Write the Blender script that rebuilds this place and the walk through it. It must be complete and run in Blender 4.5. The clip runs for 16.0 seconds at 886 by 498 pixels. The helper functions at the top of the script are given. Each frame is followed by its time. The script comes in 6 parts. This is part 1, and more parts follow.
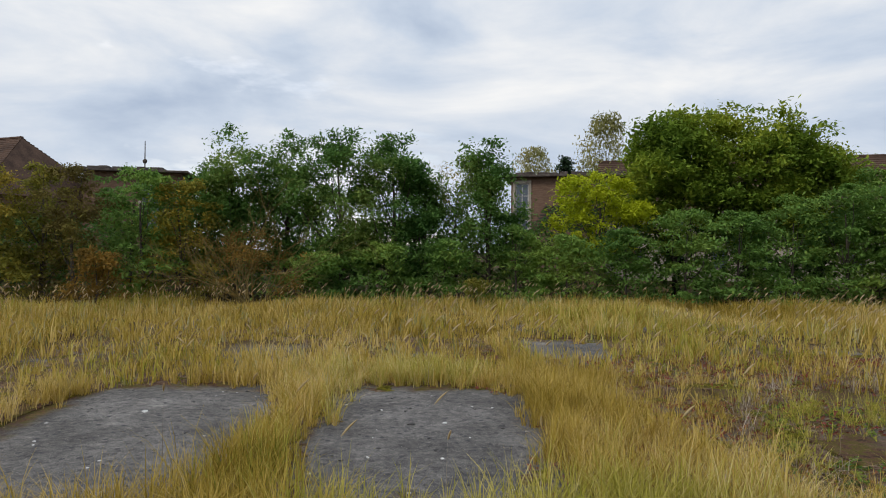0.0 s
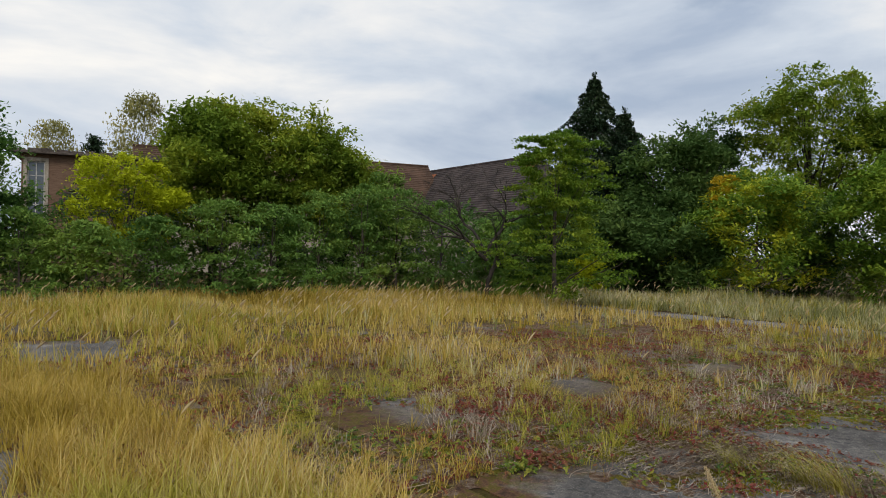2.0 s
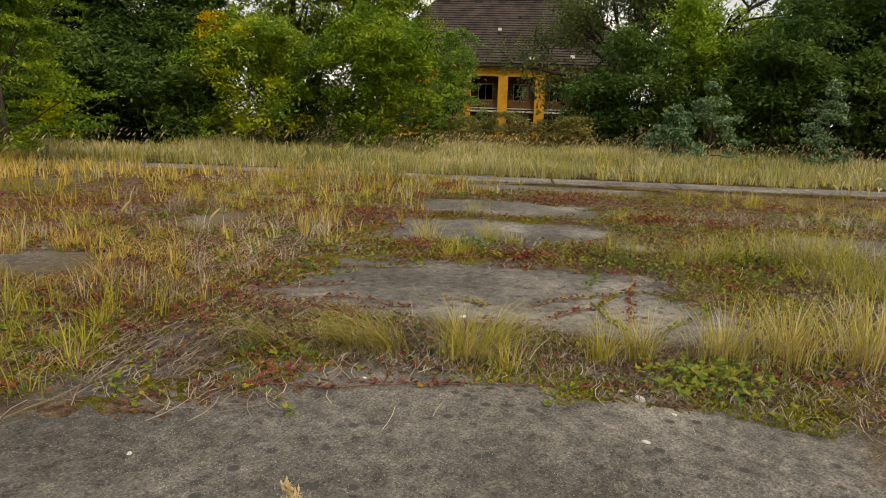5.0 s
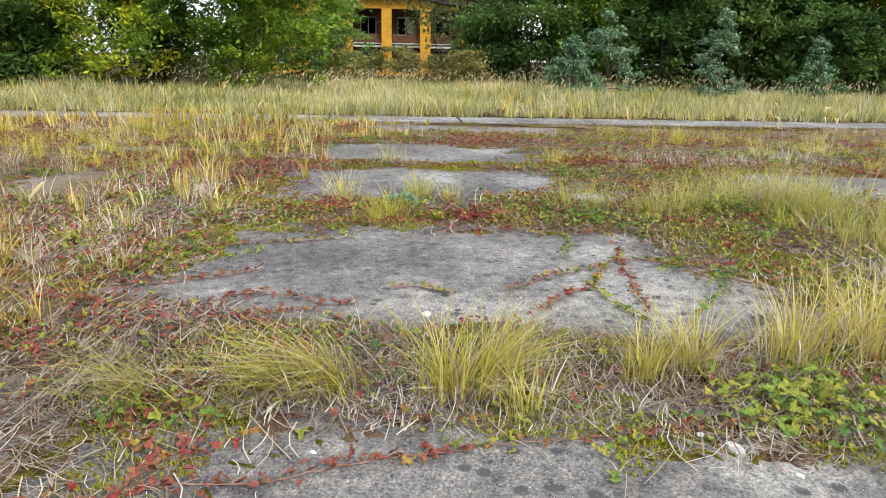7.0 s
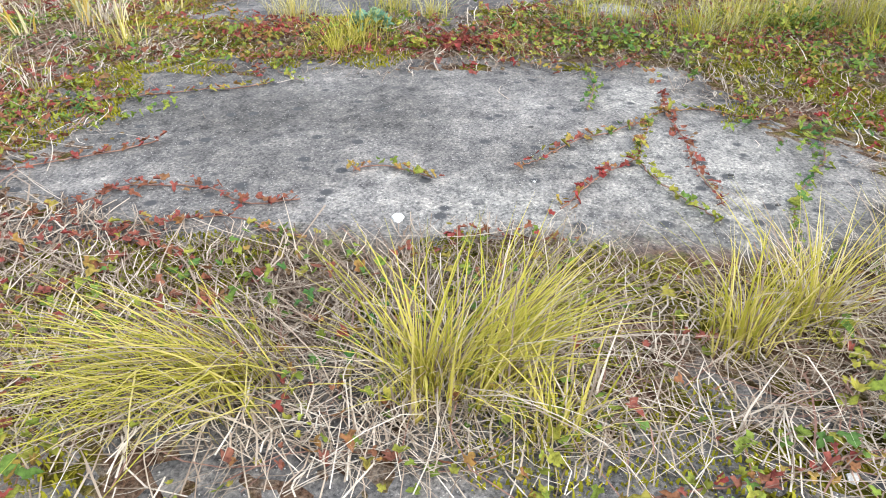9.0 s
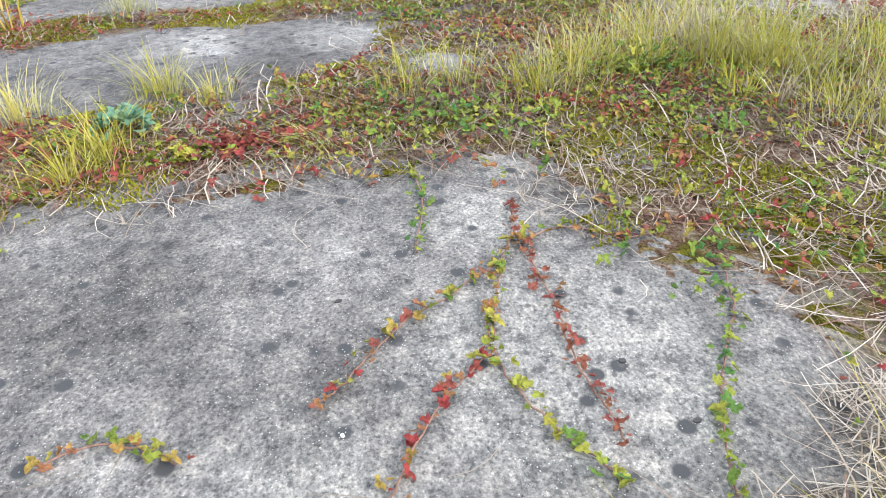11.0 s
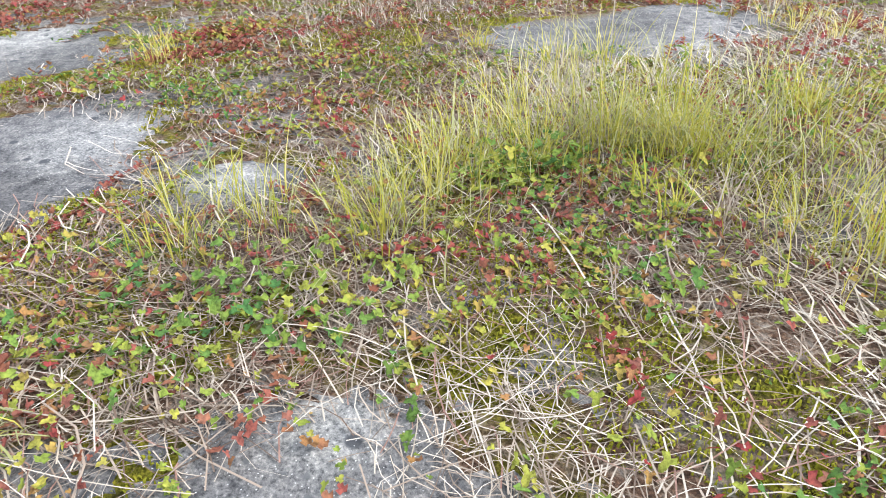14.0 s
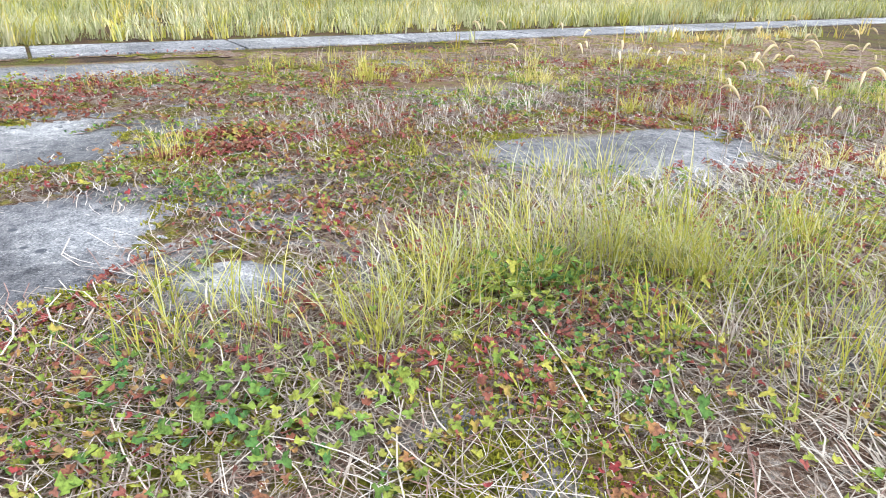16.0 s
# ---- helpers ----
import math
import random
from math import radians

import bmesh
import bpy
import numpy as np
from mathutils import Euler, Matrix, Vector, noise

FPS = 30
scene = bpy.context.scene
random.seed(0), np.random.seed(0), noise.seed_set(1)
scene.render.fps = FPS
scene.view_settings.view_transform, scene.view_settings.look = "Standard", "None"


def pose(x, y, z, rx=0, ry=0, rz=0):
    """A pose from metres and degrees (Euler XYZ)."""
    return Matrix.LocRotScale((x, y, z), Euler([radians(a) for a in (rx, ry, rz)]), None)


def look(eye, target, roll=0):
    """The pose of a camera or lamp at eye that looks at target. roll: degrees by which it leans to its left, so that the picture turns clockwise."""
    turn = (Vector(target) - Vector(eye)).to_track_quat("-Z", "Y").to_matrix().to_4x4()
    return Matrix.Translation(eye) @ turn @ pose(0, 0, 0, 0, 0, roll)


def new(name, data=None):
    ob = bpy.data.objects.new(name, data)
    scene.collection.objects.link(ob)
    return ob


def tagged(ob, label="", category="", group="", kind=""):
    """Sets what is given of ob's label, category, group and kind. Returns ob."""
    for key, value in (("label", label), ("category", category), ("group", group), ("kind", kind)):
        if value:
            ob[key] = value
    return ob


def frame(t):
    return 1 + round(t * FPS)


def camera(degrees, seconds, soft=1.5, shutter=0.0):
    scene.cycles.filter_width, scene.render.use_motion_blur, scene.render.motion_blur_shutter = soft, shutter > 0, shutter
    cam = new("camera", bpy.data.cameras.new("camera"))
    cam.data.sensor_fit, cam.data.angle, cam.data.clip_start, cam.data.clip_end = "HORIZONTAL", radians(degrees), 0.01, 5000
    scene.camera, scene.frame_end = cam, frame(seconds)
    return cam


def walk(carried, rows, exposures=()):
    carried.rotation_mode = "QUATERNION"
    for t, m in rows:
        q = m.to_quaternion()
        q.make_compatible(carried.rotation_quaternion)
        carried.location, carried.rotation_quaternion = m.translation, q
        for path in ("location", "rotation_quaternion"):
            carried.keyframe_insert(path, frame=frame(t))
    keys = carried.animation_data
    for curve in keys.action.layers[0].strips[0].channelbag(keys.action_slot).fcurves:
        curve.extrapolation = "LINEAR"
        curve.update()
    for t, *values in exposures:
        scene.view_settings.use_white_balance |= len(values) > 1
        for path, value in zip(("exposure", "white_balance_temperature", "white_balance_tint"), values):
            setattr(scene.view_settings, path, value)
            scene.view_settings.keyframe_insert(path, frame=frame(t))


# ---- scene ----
cam = camera(66.6, 16.0, soft=1.0)
PATH = [
    (0, (-1.592, -0.484, 2.275), (-1.887, 1.494, 2.278), 0.5),
    (0.5, (-1.488, -0.404, 2.245), (-1.544, 1.595, 2.250), 0.6),
    (1, (-1.348, -0.371, 2.246), (-1.207, 1.624, 2.251), 0.6),
    (1.5, (-1.225, -0.211, 2.238), (-0.717, 1.724, 2.239), 0.8),
    (2, (-1.141, 0.052, 2.166), (-0.175, 1.803, 2.168), 1.2),
    (2.5, (-0.929, 0.232, 2.029), (0.313, 1.800, 2.040), 0.7),
    (3, (-0.617, 0.436, 1.960), (0.775, 1.872, 1.968), 0.7),
    (3.5, (-0.336, 0.707, 1.903), (1.244, 1.934, 1.914), 1.0),
    (4, (-0.020, 1.020, 1.820), (1.772, 1.906, 1.830), 0.9),
    (4.5, (0.320, 1.314, 1.724), (2.156, 2.062, 1.460), 1.4),
    (4.7, (0.448, 1.455, 1.735), (2.285, 2.171, 1.399), 1.7),
    (6.8, (2.030, 2.612, 1.649), (3.942, 2.968, 1.183), 1.3),
    (7, (2.164, 2.640, 1.598), (4.061, 2.966, 1.054), 1.2),
    (7.5, (2.601, 2.635, 1.489), (4.405, 2.918, 0.673), 1.6),
    (8, (2.947, 2.726, 1.422), (4.672, 2.993, 0.446), 1.7),
    (8.2, (3.090, 2.772, 1.425), (4.783, 3.034, 0.393), 1.6),
    (10.3, (4.578, 2.854, 1.581), (6.257, 3.054, 0.512), -1.7),
    (10.5, (4.739, 2.772, 1.602), (6.426, 2.892, 0.535), -1.6),
    (11, (5.127, 2.613, 1.607), (6.814, 2.509, 0.537), -1.8),
    (11.5, (5.521, 2.570, 1.628), (7.171, 2.211, 0.557), -1.3),
    (12, (5.906, 2.430, 1.599), (7.539, 1.988, 0.531), -0.7),
    (12.5, (6.247, 2.371, 1.605), (7.877, 1.908, 0.543), -0.2),
    (13, (6.576, 2.365, 1.611), (8.207, 1.898, 0.552), -0.5),
    (13.5, (6.807, 2.259, 1.589), (8.438, 1.789, 0.531), -0.9),
    (14, (6.926, 2.184, 1.584), (8.550, 1.684, 0.529), -1.6),
    (14.5, (6.978, 2.185, 1.586), (8.557, 1.530, 0.548), -1.2),
    (15, (6.981, 2.159, 1.586), (8.600, 1.467, 0.639), -1.3),
    (15.5, (6.971, 2.166, 1.592), (8.640, 1.483, 0.727), -0.1),
    (16, (6.997, 2.190, 1.591), (8.749, 1.630, 0.807), 1.5),
]
EXPOSURES = [(0.0, -0.05, 6550, 10), (2.0, 0.0, 6850, 10), (3.5, 0.0, 7350, 10), (4.0, 0.05, 7800, 10), (4.5, 0.16, 9200, 10), (4.7, 0.2, 9200, 10), (6.8, 1.3, 6700, 10), (7.5, 1.34, 6650, 10), (8.2, 1.47, 6500, 10), (10.3, 1.6, 6300, 10), (13.0, 1.74, 6250, 10), (16.0, 1.88, 5850, 10)]
walk(cam, [(t, look(eye, target, roll)) for t, eye, target, roll in PATH], EXPOSURES)

# ---- world and sun ----
world = bpy.data.worlds.new("overcast_sky")
scene.world = world
world.use_nodes = True
wn, wl = world.node_tree.nodes, world.node_tree.links
wn.clear()


def wnode(kind, **values):
    n = wn.new(kind)
    for key, value in values.items():
        n.inputs[key.replace("_", " ")].default_value = value
    return n


w_out = wn.new("ShaderNodeOutputWorld")
w_bg = wnode("ShaderNodeBackground", Strength=1.0)
w_sky = wn.new("ShaderNodeTexSky")
w_sky.sky_type, w_sky.sun_disc = "NISHITA", False
w_sky.sun_elevation, w_sky.sun_rotation = radians(32), radians(-35)
w_dim = wn.new("ShaderNodeMix")
w_dim.data_type, w_dim.blend_type = "RGBA", "MULTIPLY"
w_dim.inputs["Factor"].default_value = 1.0
w_dim.inputs["B"].default_value = (0.12, 0.12, 0.12, 1)
w_co = wn.new("ShaderNodeTexCoord")
w_map = wn.new("ShaderNodeMapping")
w_map.inputs["Scale"].default_value = (1.1, 1.1, 3.4)
w_big = wnode("ShaderNodeTexNoise", Scale=2.2, Detail=8.0, Roughness=0.54, Distortion=0.35)
w_fine = wnode("ShaderNodeTexNoise", Scale=4.2, Detail=5.0, Roughness=0.55)
w_tone = wn.new("ShaderNodeValToRGB")
w_tone.color_ramp.elements[0].position, w_tone.color_ramp.elements[0].color = 0.30, (0.40, 0.495, 0.655, 1)
w_tone.color_ramp.elements[1].position, w_tone.color_ramp.elements[1].color = 0.66, (0.94, 0.95, 0.96, 1)
mid = w_tone.color_ramp.elements.new(0.46)
mid.color = (0.61, 0.695, 0.82, 1)
w_cover = wn.new("ShaderNodeValToRGB")
w_cover.color_ramp.elements[0].position, w_cover.color_ramp.elements[0].color = 0.26, (0.55, 0.55, 0.55, 1)
w_cover.color_ramp.elements[1].position, w_cover.color_ramp.elements[1].color = 0.42, (1, 1, 1, 1)
w_mix = wn.new("ShaderNodeMix")
w_mix.data_type = "RGBA"
wl.new(w_co.outputs["Generated"], w_map.inputs["Vector"])
wl.new(w_map.outputs["Vector"], w_big.inputs["Vector"])
wl.new(w_map.outputs["Vector"], w_fine.inputs["Vector"])
wl.new(w_big.outputs["Fac"], w_tone.inputs["Fac"])
wl.new(w_fine.outputs["Fac"], w_cover.inputs["Fac"])
wl.new(w_sky.outputs["Color"], w_dim.inputs["A"])
wl.new(w_cover.outputs["Color"], w_mix.inputs["Factor"])
wl.new(w_dim.outputs["Result"], w_mix.inputs["A"])
wl.new(w_tone.outputs["Color"], w_mix.inputs["B"])
wl.new(w_mix.outputs["Result"], w_bg.inputs["Color"])
wl.new(w_bg.outputs["Background"], w_out.inputs["Surface"])

sun_data = bpy.data.lights.new("sun", "SUN")
sun_data.energy, sun_data.angle, sun_data.color = 1.35, radians(18), (1.0, 0.96, 0.90)
sun = new("sun", sun_data)
sun.matrix_world = look((-20, -30, 30), (0, 0, 0))

# ---- materials ----
def material(name, rough=0.9, specular=0.25):
    m = bpy.data.materials.new(name)
    m.use_nodes = True
    b = m.node_tree.nodes["Principled BSDF"]
    b.inputs["Roughness"].default_value = rough
    b.inputs["Specular IOR Level"].default_value = specular
    return m, m.node_tree.nodes, m.node_tree.links, b


def node(nodes, kind, **values):
    n = nodes.new(kind)
    for key, value in values.items():
        n.inputs[key.replace("_", " ")].default_value = value
    return n


def ramp(nodes, *stops):
    r = nodes.new("ShaderNodeValToRGB")
    e = r.color_ramp.elements
    while len(e) < len(stops):
        e.new(0.5)
    for el, (p, c) in zip(e, stops):
        el.position, el.color = p, (*c, 1)
    return r


def mix(nodes, links, factor, a, b, blend="MIX"):
    m = nodes.new("ShaderNodeMix")
    m.data_type, m.blend_type = "RGBA", blend
    for key, value in (("Factor", factor), ("A", a), ("B", b)):
        if isinstance(value, bpy.types.NodeSocket):
            links.new(value, m.inputs[key])
        else:
            m.inputs[key].default_value = value if key == "Factor" else (*value, 1)
    return m.outputs["Result"]


def bump(nodes, links, height, shader, strength=0.4, distance=0.02):
    b = node(nodes, "ShaderNodeBump", Strength=strength, Distance=distance)
    links.new(height, b.inputs["Height"])
    links.new(b.outputs["Normal"], shader.inputs["Normal"])


def leafy(name, *stops, through_light=0.3, rough=0.75, large=0.25, own=0.42, mottle=0.0):
    """Leaves or blades: a colour for each one, drifting slowly over the place, lit through from behind."""
    m, n, l, b = material(name, rough, 0.12)
    g = n.new("ShaderNodeNewGeometry")
    big = node(n, "ShaderNodeTexNoise", Scale=large, Detail=3.0)
    l.new(g.outputs["Position"], big.inputs["Vector"])
    add = n.new("ShaderNodeMath")
    add.operation = "MULTIPLY_ADD"
    add.inputs[1].default_value = own
    l.new(g.outputs["Random Per Island"], add.inputs[0])
    sub = n.new("ShaderNodeMath")
    sub.operation = "MULTIPLY_ADD"
    sub.inputs[1].default_value, sub.inputs[2].default_value = 1.45, -0.21 - own / 2
    l.new(big.outputs["Fac"], sub.inputs[0])
    l.new(sub.outputs[0], add.inputs[2])
    r = ramp(n, *stops)
    l.new(add.outputs[0], r.inputs["Fac"])
    colour = r.outputs["Color"]
    if mottle:
        spots = node(n, "ShaderNodeTexNoise", Scale=mottle, Detail=4.0, Roughness=0.7)
        l.new(g.outputs["Position"], spots.inputs["Vector"])
        shade = ramp(n, (0.34, (0.42, 0.40, 0.40)), (0.54, (1.0, 1.0, 1.0)), (0.70, (1.35, 1.3, 1.2)))
        l.new(spots.outputs["Fac"], shade.inputs["Fac"])
        colour = mix(n, l, 1.0, colour, shade.outputs["Color"], "MULTIPLY")
    l.new(colour, b.inputs["Base Color"])
    t = n.new("ShaderNodeBsdfTranslucent")
    l.new(colour, t.inputs["Color"])
    s = n.new("ShaderNodeMixShader")
    s.inputs["Fac"].default_value = through_light
    l.new(b.outputs["BSDF"], s.inputs[1])
    l.new(t.outputs["BSDF"], s.inputs[2])
    l.new(s.outputs["Shader"], n["Material Output"].inputs["Surface"])
    return m


def make_soil():
    m, n, l, b = material("mossy_soil_and_litter", 0.95, 0.1)
    g = n.new("ShaderNodeNewGeometry")
    a = node(n, "ShaderNodeTexNoise", Scale=1.1, Detail=8.0, Roughness=0.65)
    f = node(n, "ShaderNodeTexNoise", Scale=28.0, Detail=6.0, Roughness=0.7)
    for t in (a, f):
        l.new(g.outputs["Position"], t.inputs["Vector"])
    moss = ramp(n, (0.36, (0.035, 0.024, 0.015)), (0.48, (0.085, 0.052, 0.028)), (0.56, (0.07, 0.068, 0.010)), (0.66, (0.13, 0.08, 0.042)))
    grain = ramp(n, (0.3, (0.35, 0.32, 0.3)), (0.7, (1.35, 1.3, 1.2)))
    l.new(a.outputs["Fac"], moss.inputs["Fac"])
    l.new(f.outputs["Fac"], grain.inputs["Fac"])
    l.new(mix(n, l, 1.0, moss.outputs["Color"], grain.outputs["Color"], "MULTIPLY"), b.inputs["Base Color"])
    bump(n, l, f.outputs["Fac"], b, 0.8, 0.03)
    return m


# rubbed pale places on the slabs: x, y, reach
WORN = [(6.85, 2.0, 1.35), (6.2, 2.95, 0.95), (7.9, 2.25, 0.6), (8.5, 2.1, 0.4), (11.3, 2.9, 1.1), (10.4, 2.3, 0.5), (4.75, 1.75, 0.45), (14.4, 3.9, 1.0)]


def make_concrete(name, base, edge_soil=True, soil_from=0.38, soil_to=0.46):
    """Old concrete: mottled grey, pale worn areas, dark lichen discs, specks; moss and soil creeping in from the rim."""
    m, n, l, b = material(name, 0.93, 0.15)
    co = n.new("ShaderNodeTexCoord")
    g = n.new("ShaderNodeNewGeometry")
    info = n.new("ShaderNodeObjectInfo")

    def noise(scale, detail=6.0, rough=0.6):
        t = node(n, "ShaderNodeTexNoise", Scale=scale, Detail=detail, Roughness=rough)
        l.new(g.outputs["Position"], t.inputs["Vector"])
        return t.outputs["Fac"]

    big = ramp(n, (0.34, tuple(0.6 * c for c in base)), (0.50, base), (0.60, tuple(1.3 * c for c in base)), (0.70, (0.30, 0.29, 0.272)))
    l.new(noise(0.75, 7.0, 0.62), big.inputs["Fac"])
    fine = ramp(n, (0.38, (0.4, 0.4, 0.41)), (0.47, (0.9, 0.9, 0.9)), (0.55, (1.12, 1.11, 1.1)), (0.63, (1.75, 1.72, 1.66)))
    l.new(noise(60.0, 6.0, 0.78), fine.inputs["Fac"])
    blot = ramp(n, (0.41, (0.5, 0.5, 0.52)), (0.48, (0.95, 0.95, 0.96)), (0.53, (1.06, 1.05, 1.04)), (0.60, (1.6, 1.56, 1.5)))
    l.new(noise(8.0, 12.0, 0.85), blot.inputs["Fac"])
    worn = None
    for sx, sy, sr in WORN:
        far = n.new("ShaderNodeVectorMath")
        far.operation = "DISTANCE"
        far.inputs[1].default_value = (sx, sy, 0.0)
        l.new(g.outputs["Position"], far.inputs[0])
        near = node(n, "ShaderNodeMapRange", From_Min=0.0, From_Max=sr, To_Min=1.0, To_Max=0.0)
        l.new(far.outputs["Value"], near.inputs["Value"])
        if worn is None:
            worn = near.outputs["Result"]
        else:
            top = n.new("ShaderNodeMath")
            top.operation = "MAXIMUM"
            l.new(worn, top.inputs[0])
            l.new(near.outputs["Result"], top.inputs[1])
            worn = top.outputs[0]
    ragged = n.new("ShaderNodeMath")
    ragged.operation = "MULTIPLY"
    l.new(worn, ragged.inputs[0])
    l.new(noise(5.0, 9.0, 0.72), ragged.inputs[1])
    show = ramp(n, (0.18, (0, 0, 0)), (0.38, (0.85, 0.85, 0.85)))
    l.new(ragged.outputs[0], show.inputs["Fac"])
    c = mix(n, l, show.outputs["Color"], big.outputs["Color"], (0.25, 0.241, 0.226))
    c = mix(n, l, 1.0, c, fine.outputs["Color"], "MULTIPLY")
    c = mix(n, l, 1.0, c, blot.outputs["Color"], "MULTIPLY")
    # dark lichen discs of a few centimetres
    vo = node(n, "ShaderNodeTexVoronoi", Scale=6.5, Randomness=1.0)
    l.new(g.outputs["Position"], vo.inputs["Vector"])
    disc = ramp(n, (0.17, (1, 1, 1)), (0.25, (0, 0, 0)))
    l.new(vo.outputs["Distance"], disc.inputs["Fac"])
    some = ramp(n, (0.38, (0, 0, 0)), (0.46, (1, 1, 1)))
    l.new(noise(1.6, 2.0), some.inputs["Fac"])
    c = mix(n, l, mix(n, l, 1.0, disc.outputs["Color"], some.outputs["Color"], "MULTIPLY"), c, (0.062, 0.062, 0.065))
    vt = node(n, "ShaderNodeTexVoronoi", Scale=15.0, Randomness=1.0)
    l.new(g.outputs["Position"], vt.inputs["Vector"])
    dot = ramp(n, (0.12, (0.85, 0.85, 0.85)), (0.22, (0, 0, 0)))
    l.new(vt.outputs["Distance"], dot.inputs["Fac"])
    c = mix(n, l, mix(n, l, 1.0, dot.outputs["Color"], some.outputs["Color"], "MULTIPLY"), c, (0.09, 0.09, 0.088))
    # small pale specks of exposed stone
    vs = node(n, "ShaderNodeTexVoronoi", Scale=55.0, Randomness=1.0)
    l.new(g.outputs["Position"], vs.inputs["Vector"])
    speck = ramp(n, (0.10, (0.8, 0.8, 0.8)), (0.16, (0, 0, 0)))
    l.new(vs.outputs["Distance"], speck.inputs["Fac"])
    c = mix(n, l, mix(n, l, 1.0, speck.outputs["Color"], some.outputs["Color"], "MULTIPLY"), c, (0.55, 0.53, 0.50))
    if edge_soil:
        sep = n.new("ShaderNodeSeparateXYZ")
        l.new(co.outputs["Generated"], sep.inputs["Vector"])

        def m1(op, x, y=None):
            k = n.new("ShaderNodeMath")
            k.operation = op
            for i, v in enumerate((x, y)):
                if isinstance(v, bpy.types.NodeSocket):
                    l.new(v, k.inputs[i])
                elif v is not None:
                    k.inputs[i].default_value = v
            return k.outputs[0]

        ex = m1("ABSOLUTE", m1("SUBTRACT", sep.outputs["X"], 0.5))
        ey = m1("ABSOLUTE", m1("SUBTRACT", sep.outputs["Y"], 0.5))
        rim = m1("MAXIMUM", ex, ey)
        rim = m1("ADD", rim, m1("MULTIPLY", m1("SUBTRACT", noise(1.5, 8.0, 0.62), 0.5), 0.34))
        grow = ramp(n, (soil_from, (0, 0, 0)), (soil_to, (1, 1, 1)))
        l.new(rim, grow.inputs["Fac"])
        dirt = ramp(n, (0.36, (0.04, 0.024, 0.016)), (0.46, (0.115, 0.06, 0.036)), (0.53, (0.085, 0.075, 0.010)), (0.62, (0.15, 0.085, 0.052)))
        l.new(noise(4.5, 8.0, 0.7), dirt.inputs["Fac"])
        dd = mix(n, l, 1.0, dirt.outputs["Color"], fine.outputs["Color"], "MULTIPLY")
        c = mix(n, l, grow.outputs["Color"], c, dd)
    tone = ramp(n, (0.0, (0.86, 0.86, 0.88)), (1.0, (1.1, 1.09, 1.06)))
    l.new(info.outputs["Random"], tone.inputs["Fac"])
    l.new(mix(n, l, 1.0, c, tone.outputs["Color"], "MULTIPLY"), b.inputs["Base Color"])
    bump(n, l, noise(45.0, 9.0, 0.75), b, 0.9, 0.008)
    return m


def make_plain(name, dark, light, scale=3.0, rough=0.9, relief=0.3, stretch=(1, 1, 1)):
    m, n, l, b = material(name, rough, 0.2)
    g = n.new("ShaderNodeNewGeometry")
    mp = n.new("ShaderNodeMapping")
    mp.inputs["Scale"].default_value = stretch
    l.new(g.outputs["Position"], mp.inputs["Vector"])
    a = node(n, "ShaderNodeTexNoise", Scale=scale, Detail=8.0, Roughness=0.65)
    f = node(n, "ShaderNodeTexNoise", Scale=scale * 9, Detail=4.0, Roughness=0.7)
    l.new(mp.outputs["Vector"], a.inputs["Vector"])
    l.new(mp.outputs["Vector"], f.inputs["Vector"])
    r = ramp(n, (0.32, dark), (0.66, light))
    l.new(a.outputs["Fac"], r.inputs["Fac"])
    gr = ramp(n, (0.3, (0.7, 0.7, 0.7)), (0.7, (1.2, 1.2, 1.2)))
    l.new(f.outputs["Fac"], gr.inputs["Fac"])
    l.new(mix(n, l, 1.0, r.outputs["Color"], gr.outputs["Color"], "MULTIPLY"), b.inputs["Base Color"])
    bump(n, l, f.outputs["Fac"], b, relief, 0.02)
    return m


SOIL = make_soil()
CONCRETE = make_concrete("weathered_concrete", (0.136, 0.129, 0.124))
OVERGROWN = make_concrete("overgrown_concrete", (0.17, 0.155, 0.146), True, 0.08, 0.30)
PATH_CONCRETE = make_concrete("pale_concrete", (0.20, 0.19, 0.178), False)
GRASS_GOLD = leafy("dry_golden_grass", (0.05, (0.26, 0.19, 0.024)), (0.35, (0.43, 0.31, 0.052)), (0.65, (0.60, 0.435, 0.12)), (0.95, (0.72, 0.55, 0.25)), own=0.65)
GRASS_GREEN = leafy("yellow_green_grass", (0.05, (0.20, 0.215, 0.025)), (0.35, (0.37, 0.345, 0.046)), (0.65, (0.54, 0.455, 0.11)), (0.95, (0.72, 0.60, 0.29)), own=0.6)
PALE_GRASS = leafy("bleached_green_grass", (0.05, (0.20, 0.215, 0.075)), (0.4, (0.35, 0.345, 0.15)), (0.7, (0.50, 0.46, 0.25)), (0.95, (0.64, 0.58, 0.38)), own=0.65)
STRAW = leafy("grey_straw", (0.05, (0.11, 0.072, 0.052)), (0.3, (0.26, 0.195, 0.145)), (0.6, (0.42, 0.345, 0.265)), (0.95, (0.63, 0.56, 0.47)), through_light=0.1, own=0.75)
PLUME = leafy("feathery_seed_heads", (0.2, (0.50, 0.38, 0.20)), (0.8, (0.72, 0.58, 0.36)), through_light=0.4)
VINE_LEAF = leafy("autumn_creeper_leaves", (0.05, (0.10, 0.17, 0.035)), (0.25, (0.20, 0.24, 0.04)), (0.45, (0.33, 0.28, 0.06)), (0.6, (0.33, 0.17, 0.06)), (0.76, (0.25, 0.10, 0.07)), (0.94, (0.28, 0.05, 0.045)), large=1.3, own=0.7, mottle=45.0)
